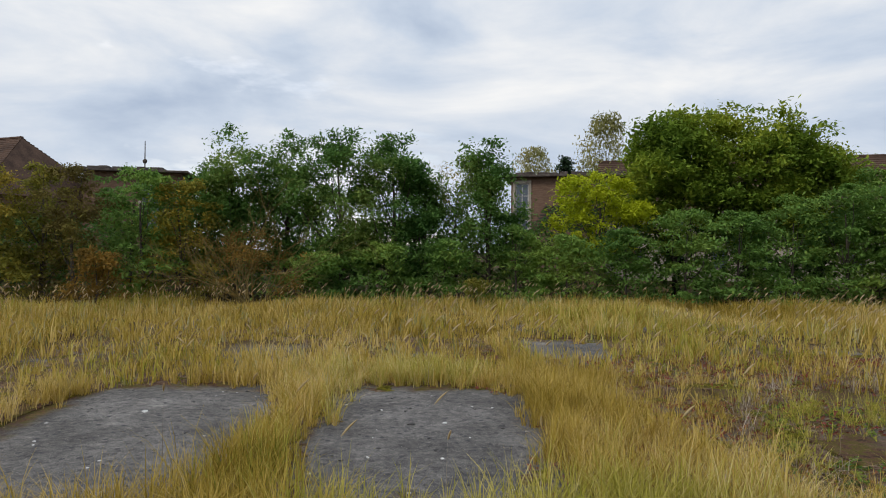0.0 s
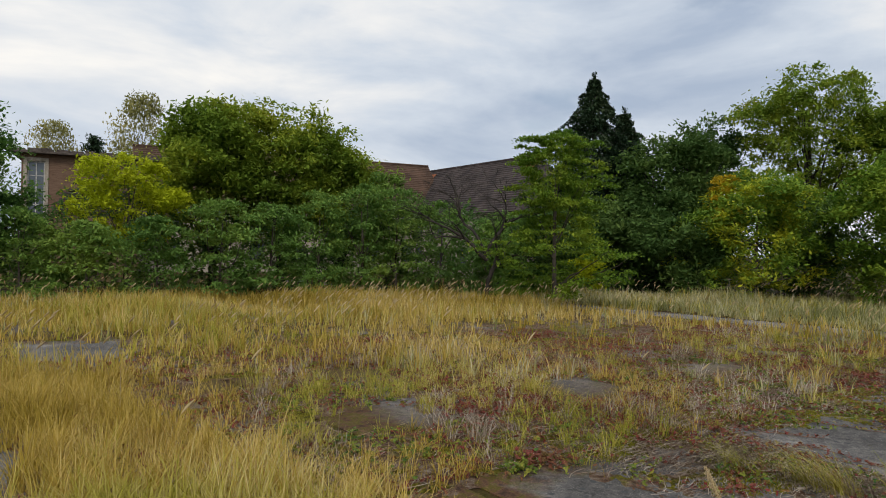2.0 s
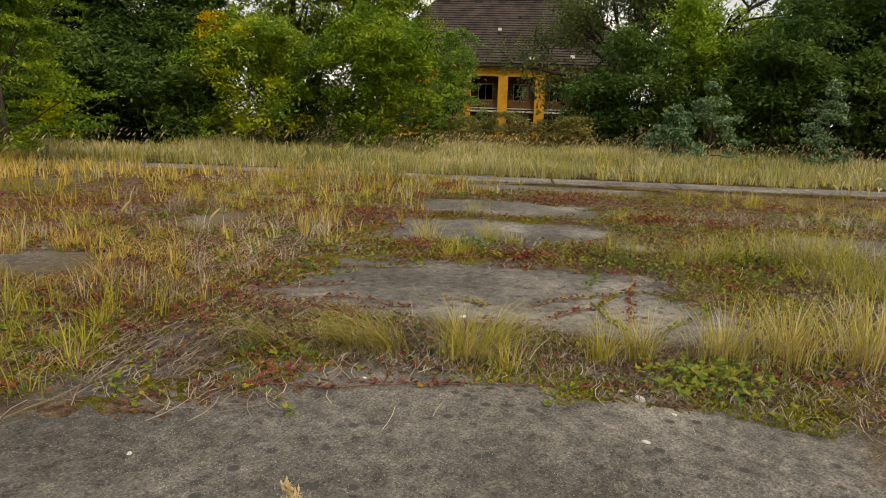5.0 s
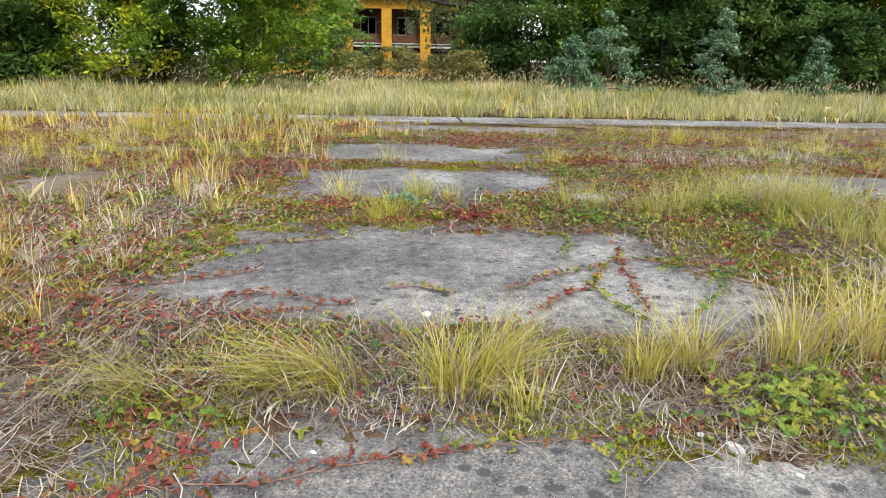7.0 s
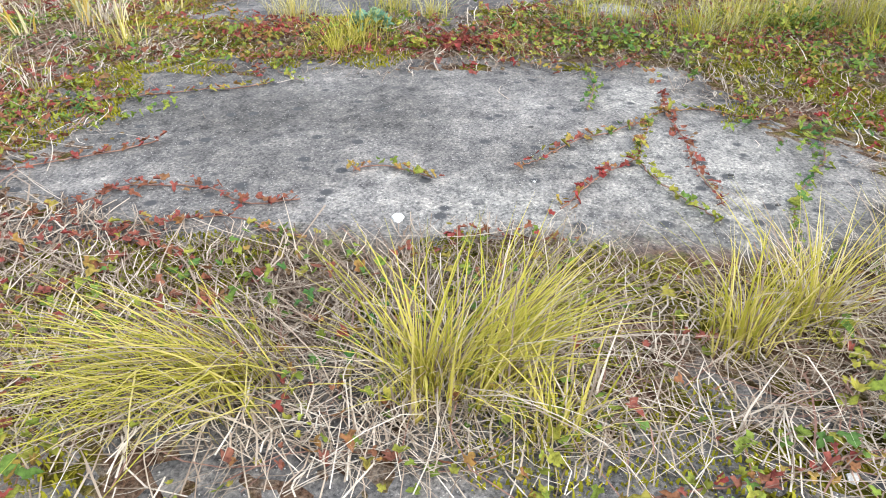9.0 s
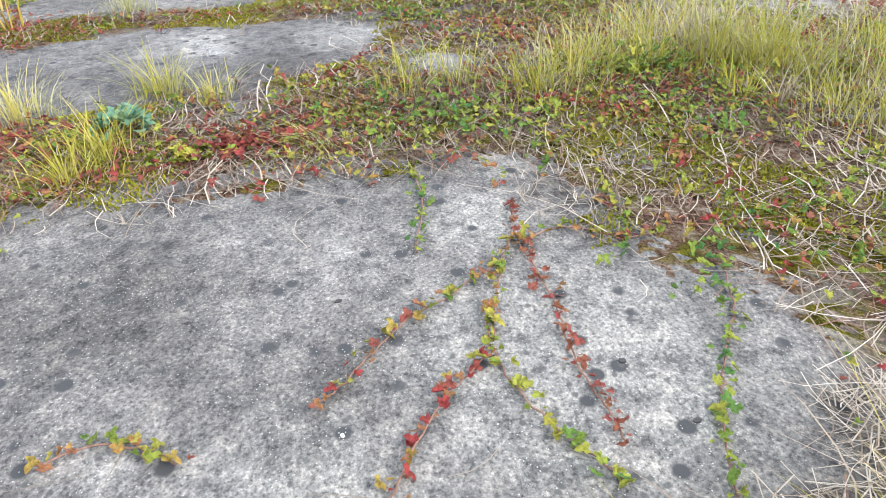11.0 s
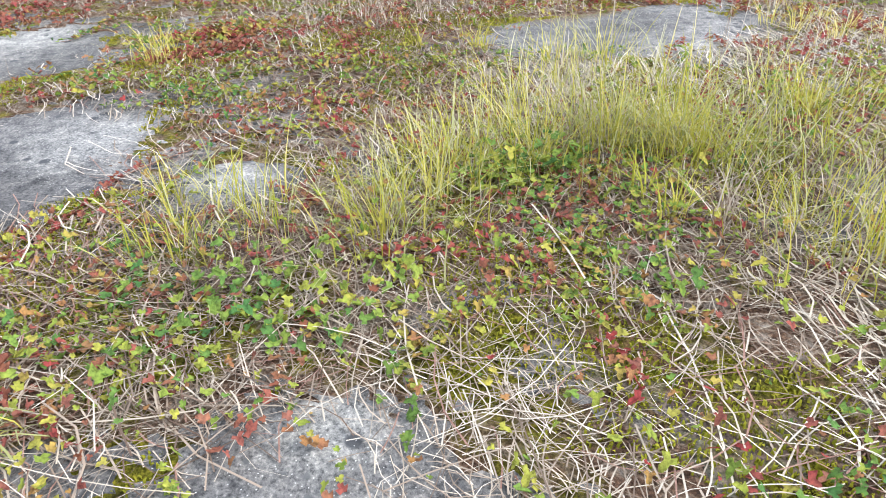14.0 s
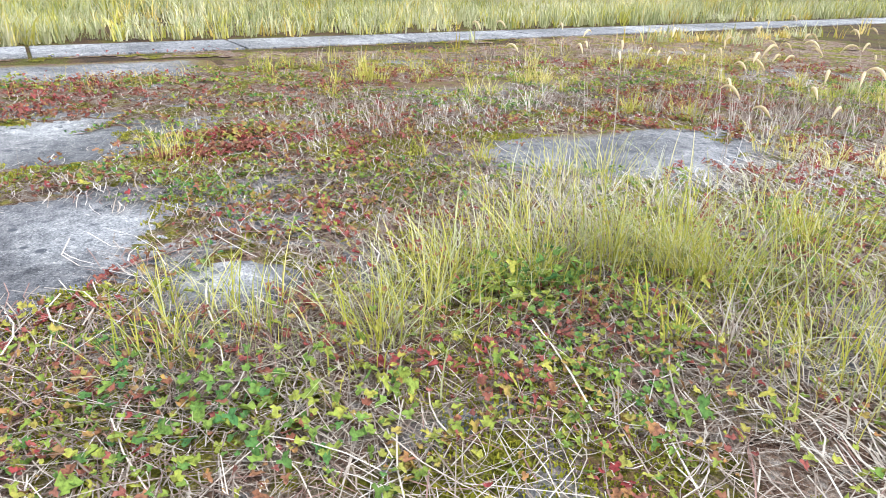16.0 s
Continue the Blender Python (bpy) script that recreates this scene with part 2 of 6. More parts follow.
RED_LEAF = leafy("red_creeper_leaves", (0.05, (0.26, 0.17, 0.07)), (0.3, (0.23, 0.09, 0.05)), (0.65, (0.27, 0.085, 0.065)), (0.95, (0.30, 0.06, 0.055)), large=1.0, own=0.7, mottle=45.0)
GREEN_LEAF = leafy("green_creeper_leaves", (0.05, (0.07, 0.16, 0.045)), (0.35, (0.16, 0.24, 0.045)), (0.65, (0.27, 0.30, 0.05)), (0.95, (0.38, 0.33, 0.06)), large=1.0, own=0.7, mottle=45.0)
BLUE_LEAF = leafy("blue_green_leaves", (0.1, (0.10, 0.22, 0.13)), (0.9, (0.22, 0.36, 0.25)))
def make_mat():
    """Thatch over the slabs: dark humus, rusty dead leaves, grey-pink straw and moss in patches."""
    m, n, l, b = material("thatch_of_litter_and_moss", 0.96, 0.08)
    g = n.new("ShaderNodeNewGeometry")

    def noise(scale, detail, rough):
        t = node(n, "ShaderNodeTexNoise", Scale=scale, Detail=detail, Roughness=rough)
        l.new(g.outputs["Position"], t.inputs["Vector"])
        return t.outputs["Fac"]

    litter = ramp(n, (0.36, (0.05, 0.036, 0.028)), (0.46, (0.15, 0.085, 0.055)), (0.54, (0.22, 0.155, 0.11)), (0.62, (0.30, 0.25, 0.205)))
    l.new(noise(9.0, 10.0, 0.75), litter.inputs["Fac"])
    where = ramp(n, (0.50, (0, 0, 0)), (0.58, (1, 1, 1)))
    l.new(noise(1.7, 5.0, 0.6), where.inputs["Fac"])
    moss = ramp(n, (0.36, (0.045, 0.04, 0.008)), (0.5, (0.13, 0.12, 0.012)), (0.62, (0.24, 0.205, 0.02)))
    l.new(noise(14.0, 8.0, 0.7), moss.inputs["Fac"])
    c = mix(n, l, where.outputs["Color"], litter.outputs["Color"], moss.outputs["Color"])
    fine = noise(70.0, 6.0, 0.75)
    grain = ramp(n, (0.34, (0.3, 0.28, 0.27)), (0.5, (0.95, 0.95, 0.95)), (0.66, (1.7, 1.65, 1.55)))
    l.new(fine, grain.inputs["Fac"])
    l.new(mix(n, l, 1.0, c, grain.outputs["Color"], "MULTIPLY"), b.inputs["Base Color"])
    bump(n, l, fine, b, 1.0, 0.03)
    return m


MAT = make_mat()
MOSS = leafy("yellow_green_moss", (0.1, (0.10, 0.105, 0.008)), (0.5, (0.20, 0.19, 0.014)), (0.9, (0.36, 0.32, 0.026)), through_light=0.1)
BARK = make_plain("grey_brown_bark", (0.04, 0.032, 0.026), (0.13, 0.11, 0.09), 6.0, stretch=(1, 1, 0.25))
DARK_BARK = make_plain("dark_bark", (0.02, 0.017, 0.015), (0.07, 0.06, 0.05), 6.0, stretch=(1, 1, 0.25))
TWIG = make_plain("lichen_yellow_twigs", (0.14, 0.10, 0.035), (0.27, 0.20, 0.07), 5.0)
STEM = make_plain("reddish_creeper_stem", (0.16, 0.08, 0.06), (0.34, 0.20, 0.15), 9.0)
FOLIAGE = {
    "green": leafy("mid_green_leaves", (0.1, (0.085, 0.175, 0.045)), (0.5, (0.155, 0.28, 0.06)), (0.9, (0.29, 0.39, 0.075)), through_light=0.4, own=0.28, large=0.35),
    "robinia": leafy("fresh_green_leaves", (0.1, (0.058, 0.149, 0.039)), (0.5, (0.117, 0.230, 0.051)), (0.9, (0.255, 0.334, 0.079)), through_light=0.4, own=0.28, large=0.35),
    "olive": leafy("olive_leaves", (0.1, (0.117, 0.131, 0.025)), (0.5, (0.255, 0.242, 0.041)), (0.9, (0.470, 0.334, 0.049)), through_light=0.4, own=0.28, large=0.35),
    "brown": leafy("brown_green_leaves", (0.1, (0.082, 0.079, 0.030)), (0.5, (0.167, 0.133, 0.041)), (0.9, (0.266, 0.230, 0.049)), through_light=0.4, own=0.28, large=0.35),
    "orange": leafy("rusty_leaves", (0.1, (0.122, 0.094, 0.026)), (0.5, (0.230, 0.148, 0.039)), (0.9, (0.340, 0.200, 0.039)), through_light=0.4, own=0.28, large=0.35),
    "yellow": leafy("bright_yellow_green_leaves", (0.1, (0.299, 0.374, 0.018)), (0.5, (0.457, 0.504, 0.023)), (0.9, (0.457, 0.504, 0.030)), through_light=0.4, own=0.28, large=0.4),
    "yellowish": leafy("green_to_yellow_leaves", (0.1, (0.082, 0.195, 0.033)), (0.5, (0.217, 0.334, 0.041)), (0.75, (0.499, 0.494, 0.033)), (0.95, (0.510, 0.570, 0.033)), through_light=0.4, own=0.28, large=0.55),
    "amber": leafy("amber_yellow_leaves", (0.1, (0.30, 0.24, 0.02)), (0.5, (0.50, 0.36, 0.022)), (0.9, (0.60, 0.42, 0.03)), through_light=0.4, own=0.28, large=0.5),
    "light": leafy("light_green_leaves", (0.1, (0.129, 0.241, 0.033)), (0.5, (0.259, 0.401, 0.049)), (0.9, (0.451, 0.542, 0.083)), through_light=0.4, own=0.28, large=0.35),
    "sap": leafy("yellow_green_fronds", (0.1, (0.068, 0.160, 0.020)), (0.5, (0.162, 0.270, 0.030)), (0.9, (0.306, 0.380, 0.040)), through_light=0.4, own=0.28, large=0.5),
    "big": leafy("deep_to_lime_leaves", (0.1, (0.09, 0.17, 0.025)), (0.5, (0.19, 0.28, 0.033)), (0.9, (0.38, 0.41, 0.041)), through_light=0.4, own=0.28, large=0.3),
    "dark": leafy("dark_green_leaves", (0.1, (0.045, 0.095, 0.029)), (0.5, (0.085, 0.161, 0.041)), (0.9, (0.159, 0.236, 0.054)), through_light=0.4, own=0.28, large=0.35),
    "needle": leafy("dark_needles", (0.1, (0.019, 0.041, 0.023)), (0.5, (0.035, 0.067, 0.033)), (0.9, (0.069, 0.102, 0.047)), through_light=0.1),
    "pinebush": leafy("blue_green_needles", (0.1, (0.08, 0.16, 0.09)), (0.5, (0.14, 0.24, 0.13)), (0.9, (0.25, 0.35, 0.20)), through_light=0.15),
    "birch": leafy("thin_olive_leaves", (0.1, (0.196, 0.205, 0.067)), (0.5, (0.332, 0.315, 0.117)), (0.9, (0.489, 0.428, 0.167)), through_light=0.4, own=0.28, large=0.35),
    "willow": leafy("grey_green_leaves", (0.1, (0.06, 0.095, 0.032)), (0.5, (0.115, 0.155, 0.05)), (0.9, (0.20, 0.225, 0.085)), through_light=0.4, own=0.28, large=0.35),
    "shrub": leafy("drab_shrub_leaves", (0.1, (0.138, 0.168, 0.049)), (0.5, (0.255, 0.242, 0.083)), (0.9, (0.431, 0.352, 0.133)), through_light=0.4, own=0.28, large=0.5),
}

# ---- mesh helpers ----
rng = np.random.default_rng(7)


def np_mesh(name, verts, faces, mat):
    """A mesh from vertex rows and a list of face index arrays (triangles or quads)."""
    me = bpy.data.meshes.new(name)
    verts = np.asarray(verts, dtype=np.float32)
    me.vertices.add(len(verts))
    me.vertices.foreach_set("co", verts.ravel())
    flat = np.concatenate([f.ravel() for f in faces]).astype(np.int32)
    sizes = np.concatenate([np.full(len(f), f.shape[1]) for f in faces]).astype(np.int32)
    me.loops.add(len(flat))
    me.loops.foreach_set("vertex_index", flat)
    me.polygons.add(len(sizes))
    me.polygons.foreach_set("loop_start", np.concatenate([[0], np.cumsum(sizes)[:-1]]).astype(np.int32))
    me.materials.append(mat)
    me.update(calc_edges=True)
    return me


def part(name, bm, mat, parent=None, label="", m=None):
    me = bpy.data.meshes.new(name)
    bm.to_mesh(me)
    bm.free()
    me.materials.append(mat)
    ob = new(name, me)
    if parent:
        ob.parent = parent
    if m is not None:
        ob.matrix_basis = m
    if label:
        ob["label"] = label
    return ob


def box(bm, lo, hi, bevel=0.0):
    r = bmesh.ops.create_cube(bm, size=1.0)
    lo, hi = Vector(lo), Vector(hi)
    for v in r["verts"]:
        v.co = Vector([lo[i] + (v.co[i] + 0.5) * (hi[i] - lo[i]) for i in range(3)])
    if bevel:
        edges = list({e for v in r["verts"] for e in v.link_edges})
        bmesh.ops.bevel(bm, geom=edges, offset=bevel, segments=1, affect="EDGES")


def smooth_noise(x, y, scale, seed=0):
    """Cheap smooth noise in 0..1 over the plan."""
    r = np.random.default_rng(seed)
    out = np.zeros_like(x)
    for k in range(6):
        a = r.uniform(0, 2 * np.pi)
        f = scale * r.uniform(0.6, 1.7)
        out += np.sin((x * np.cos(a) + y * np.sin(a)) * f + r.uniform(0, 6.28))
    return 0.5 + out / 7.0


def blades(x, y, height, width, lean, z=0.0, segments=2, heading=None, droop=0.35):
    """Tapering bent blades; arrays of one length. Returns vertex rows and faces."""
    n = len(x)
    az = rng.uniform(0, 2 * np.pi, n) if heading is None else heading
    dx, dy = np.cos(az), np.sin(az)
    sx, sy = -dy, dx
    levels = []
    for k in range(segments + 1):
        s = k / segments
        out = lean * height * (s ** 1.7)
        up = height * (s - droop * lean * s * s)
        w = width * (1.0 - 0.75 * s) * 0.5
        px, py, pz = x + dx * out, y + dy * out, z + np.maximum(up, 0.004)
        if k == 0:
            pz = pz * 0 + z - 0.01
        if k < segments:
            levels += [np.stack([px - sx * w, py - sy * w, pz], 1), np.stack([px + sx * w, py + sy * w, pz], 1)]
        else:
            levels.append(np.stack([px, py, pz], 1))
    per = len(levels)
    v = np.stack(levels, 1).reshape(-1, 3)
    base = np.arange(n)[:, None] * per
    faces = []
    for k in range(segments - 1):
        faces.append(base + np.array([[2 * k, 2 * k + 1, 2 * k + 3, 2 * k + 2]]))
    k = 2 * (segments - 1)
    faces.append(base + np.array([[k, k + 1, k + 2]]))
    return v, faces


def merge(chunks):
    """Joins (verts, faces) chunks into one."""
    vs, fs, off = [], [], 0
    for v, f in chunks:
        vs.append(v)
        fs += [a + off for a in f]
        off += len(v)
    return np.concatenate(vs), fs


def stuff(name, chunks, mat, label, category):
    v, f = merge(chunks) if isinstance(chunks, list) else chunks
    return tagged(new(name, np_mesh(name, v, f, mat)), label, category, kind="stuff")


def tube(points, radii, sides=6):
    """A tapering tube along points."""
    p = np.asarray(points, float)
    k = len(p)
    t = np.gradient(p, axis=0)
    t /= np.linalg.norm(t, axis=1)[:, None] + 1e-9
    ref = np.where(np.abs(t[:, 2:3]) > 0.9, np.array([[1.0, 0, 0]]), np.array([[0, 0, 1.0]]))
    a = np.cross(t, ref)
    a /= np.linalg.norm(a, axis=1)[:, None] + 1e-9
    b = np.cross(t, a)
    ang = np.arange(sides) * 2 * np.pi / sides
    ring = np.cos(ang)[None, :, None] * a[:, None] + np.sin(ang)[None, :, None] * b[:, None]
    v = (p[:, None] + ring * np.asarray(radii)[:, None, None]).reshape(-1, 3)
    i = np.arange(k - 1)[:, None] * sides
    j = np.arange(sides)[None, :]
    j2 = (j + 1) % sides
    f = np.stack([i + j, i + j2, i + sides + j2, i + sides + j], -1).reshape(-1, 4)
    return v, [f]


# ---- ground, slabs, path ----
TURN = radians(9.8)
VX, VY = math.cos(TURN), math.sin(TURN)


def plan(a, b):
    """From slab rows (a across, b along) to the world."""
    return a * VX - b * VY, a * VY + b * VX


def rows_of(x, y):
    return x * VX + y * VY, -x * VY + y * VX


A_JOINTS = [-21.5, -17.9, -14.3, -10.7, -7.05, -3.45, 0.15, 2.95, 6.05, 9.45, 12.95, 16.4, 19.4]
B_JOINTS = [-12.4, -6.6, -0.9, 5.2, 11.35, 17.2, 23.0, 28.8]

# bare patches of slab: centre and half-sizes in slab rows
CLEAN = [(3.75, 1.35, 1.5, 1.9), (3.2, 3.55, 1.15, 1.3), (7.66, 2.6, 1.16, 1.62), (7.05, 0.85, 0.72, 0.85), (8.15, 1.15, 0.65, 0.75), (11.55, 2.4, 0.95, 1.65), (10.8, 3.2, 0.62, 0.85), (10.6, 0.5, 0.26, 0.3),
         (14.2, 2.7, 0.95, 1.75), (18.9, 1.2, 0.9, 2.6), (20.0, -4.3, 0.5, 2.7), (12.0, -3.4, 0.75, 1.2), (8.3, -3.9, 0.85, 1.45), (15.6, -3.6, 0.45, 0.8),
         (-1.65, 8.3, 1.5, 2.8), (-5.4, 8.2, 1.8, 2.8), (-5.2, 15.1, 1.15, 1.0), (-2.6, 14.0, 0.45, 0.35), (1.5, 15.1, 0.95, 1.2), (2.8, 10.4, 0.55, 0.5), (3.5, 7.4, 0.8, 0.6),
         (7.2, 7.1, 0.6, 0.6), (4.9, 10.2, 0.6, 0.4), (10.8, 6.9, 0.8, 0.45), (-2.6, 20.5, 0.8, 0.5)]


def bareness(x, y):
    """1 in the middle of a bare patch, 0 at its wavering rim, below 0 outside."""
    a, b = rows_of(x, y)
    wave = 0.28 * (smooth_noise(x, y, 2.4, 51) - 0.5) + 0.26 * (smooth_noise(x, y, 7.0, 52) - 0.5)
    best = np.full_like(x, -9.0)
    for c in CLEAN:
        q = (np.abs((a - c[0]) / c[2]) ** 2.6 + np.abs((b - c[1]) / c[3]) ** 2.6) ** (1 / 2.6)
        best = np.maximum(best, 1 - q + wave)
    return best


bm = bmesh.new()
bmesh.ops.create_grid(bm, x_segments=60, y_segments=60, size=600)
for v in bm.verts:
    v.co.z = -0.004
ground = part("ground", bm, SOIL)
tagged(ground, "mossy soil with dry litter and low weeds", "ground", kind="structure")
pavement = tagged(new("pavement"), "field of weathered concrete slabs with overgrown joints", "pavement", kind="structure")


def slab_mesh(w, h, seed):
    """A worn slab with uneven rim and softly broken corners, its top 14 mm above the soil."""
    r = random.Random(seed)
    bm = bmesh.new()
    ring = []
    steps = 9
    cut = 0.25
    pts = []
    for i in range(steps):
        pts.append((-w / 2 + cut + (w - 2 * cut) * i / (steps - 1), -h / 2))
    for i in range(steps):
        pts.append((w / 2, -h / 2 + cut + (h - 2 * cut) * i / (steps - 1)))
    for i in range(steps):
        pts.append((w / 2 - cut - (w - 2 * cut) * i / (steps - 1), h / 2))
    for i in range(steps):
        pts.append((-w / 2, h / 2 - cut - (h - 2 * cut) * i / (steps - 1)))
    for px, py in pts:
        ring.append((px + r.uniform(-0.025, 0.025), py + r.uniform(-0.025, 0.025)))
    top = [bm.verts.new((px * 0.985, py * 0.99, 0.014)) for px, py in ring]
    side = [bm.verts.new((px, py, 0.006)) for px, py in ring]
    low = [bm.verts.new((px, py, -0.12)) for px, py in ring]
    bm.faces.new(top)
    for i in range(len(ring)):
        j = (i + 1) % len(ring)
        bm.faces.new((side[i], side[j], top[j], top[i]))
        bm.faces.new((low[i], low[j], side[j], side[i]))
    return bm


for i in range(len(A_JOINTS) - 1):
    for j in range(len(B_JOINTS) - 1):
        a0, a1, b0, b1 = A_JOINTS[i] + 0.06, A_JOINTS[i + 1] - 0.06, B_JOINTS[j] + 0.06, B_JOINTS[j + 1] - 0.06
        x, y = plan((a0 + a1) / 2, (b0 + b1) / 2)
        bare = min(math.hypot(((a0 + a1) / 2 - c[0]) / 1.6, ((b0 + b1) / 2 - c[1]) / 2.2) for c in CLEAN if c[3] >= 1.2)
        part("slab", slab_mesh(a1 - a0, b1 - b0, i * 31 + j), CONCRETE if bare < 1 else OVERGROWN, pavement, "", pose(x, y, 0, 0, 0, math.degrees(TURN)))

# long pale concrete track beyond the slabs
TRACK_TURN = radians(14)
track = tagged(new("track"), "narrow pale concrete track between grass verges", "path", kind="structure")
track.matrix_basis = pose(21.2, 2.0, 0, 0, 0, math.degrees(TRACK_TURN))
for k in range(-9, 12):
    bm = bmesh.new()
    box(bm, (-0.75, k * 3.5 + 0.02, -0.1), (0.75, k * 3.5 + 3.46, 0.028), 0.012)
    part("slab", bm, PATH_CONCRETE, track)


def track_offset(x, y):
    """Signed distance across the track."""
    return (x - 21.2) * math.cos(TRACK_TURN) + (y - 2.0) * math.sin(TRACK_TURN)


# ---- buildings ----
BRICK = make_plain("red_brown_brickwork", (0.125, 0.075, 0.05), (0.22, 0.14, 0.098), 2.0, 0.9, 0.3, (1, 1, 7))
PLASTER = make_plain("weathered_beige_plaster", (0.28, 0.24, 0.19), (0.45, 0.40, 0.33), 1.2)
OCHRE = make_plain("faded_ochre_plaster", (0.46, 0.22, 0.022), (0.66, 0.35, 0.045), 1.1)
TILE = make_plain("dark_roof_tiles", (0.035, 0.028, 0.028), (0.095, 0.075, 0.070), 0.9)
TILE_OLD = make_plain("brown_roof_tiles", (0.055, 0.035, 0.026), (0.14, 0.085, 0.06), 0.9)
TILE_RED = make_plain("orange_roof_tiles", (0.26, 0.09, 0.045), (0.40, 0.17, 0.09), 1.2)
TIMBER = make_plain("grey_timber", (0.05, 0.04, 0.034), (0.14, 0.115, 0.10), 3.0)
WHITEWOOD = make_plain("flaking_white_paint", (0.34, 0.33, 0.31), (0.62, 0.61, 0.58), 4.0)
# near-black: the shade of unlit rooms and roof gaps, put into the colour
ROOM_SHADE = make_plain("painted_interior_shade", (0.012, 0.011, 0.010), (0.03, 0.028, 0.025), 1.0)
BROWNWALL = make_plain("stained_brown_plaster", (0.09, 0.045, 0.025), (0.19, 0.10, 0.05), 1.4)
GLASS, gn, gl, gb = material("dusty_glass", 0.15, 0.5)
gb.inputs["Base Color"].default_value = (0.10, 0.12, 0.14, 1)


def courses(w, l, rows_n, proud=0.05):
    """A pitched roof face of overlapping tile courses: w along the eaves, l up the slope."""
    bm = bmesh.new()
    step = l / rows_n
    for k in range(rows_n):
        y0, y1 = k * step, (k + 1) * step + 0.03
        vs = [bm.verts.new(c) for c in ((0, y0, proud), (w, y0, proud), (w, y1, 0.012), (0, y1, 0.012), (0, y0, -0.02), (w, y0, -0.02))]
        bm.faces.new(vs[:4])
        bm.faces.new((vs[4], vs[5], vs[1], vs[0]))
    return bm


def slope(p0, p1, top0):
    """The pose of a roof face: origin p0, x towards p1 along the eaves, y up towards top0; with its width and length."""
    p0, p1, top0 = Vector(p0), Vector(p1), Vector(top0)
    ex = (p1 - p0).normalized()
    up = top0 - p0
    up -= ex * up.dot(ex)
    ey = up.normalized()
    ez = ex.cross(ey)
    m = Matrix((ex, ey, ez)).transposed().to_4x4()
    return Matrix.Translation(p0) @ m, (p1 - p0).length, up.length


def flat_part(name, lo, hi, mat, parent, bevel=0.0, label=""):
    bm = bmesh.new()
    box(bm, lo, hi, bevel)
    return part(name, bm, mat, parent, label)


def wall_with_openings(s0, s1, z0, z1, t, openings):
    """A wall along x from s0 to s1, t thick in y, with rectangular openings (x0, x1, z0, z1) through it."""
    bm = bmesh.new()
    xs = sorted({s0, s1, *[o[0] for o in openings], *[o[1] for o in openings]})
    for xa, xb in zip(xs, xs[1:]):
        cuts = sorted((o[2], o[3]) for o in openings if o[0] < (xa + xb) / 2 < o[1])
        z = z0
        for c0, c1 in cuts:
            if c0 > z:
                box(bm, (xa, 0, z), (xb, t, c0))
            z = c1
        if z < z1:
            box(bm, (xa, 0, z), (xb, t, z1))
    bmesh.ops.remove_doubles(bm, verts=bm.verts, dist=0.0005)
    return bm


def window_in(parent, x0, x1, z0, z1, y, bars=(1, 2), frame_mat=None, glass=True):
    """A window with frame, glazing bars and panes set in an opening of a wall along x."""
    fm = frame_mat or WHITEWOOD
    w = new("window")
    w.parent = parent
    w.location = (x0, y, z0)
    W, H, f = x1 - x0, z1 - z0, 0.09
    bm = bmesh.new()
    box(bm, (0, 0, 0), (W, 0.1, f))
    box(bm, (0, 0, H - f), (W, 0.1, H))
    box(bm, (0, 0.002, f), (f, 0.098, H - f))
    box(bm, (W - f, 0.002, f), (W, 0.098, H - f))
    for i in range(bars[0]):
        c = W * (i + 1) / (bars[0] + 1)
        box(bm, (c - 0.035, 0.01, f), (c + 0.035, 0.09, H - f))
    for i in range(bars[1]):
        c = H * (i + 1) / (bars[1] + 1)
        box(bm, (f, 0.015, c - 0.025), (W - f, 0.085, c + 0.025))
    part("frame", bm, fm, w)
    if glass:
        flat_part("pane", (f, 0.045, f), (W - f, 0.055, H - f), GLASS, w)
    return w


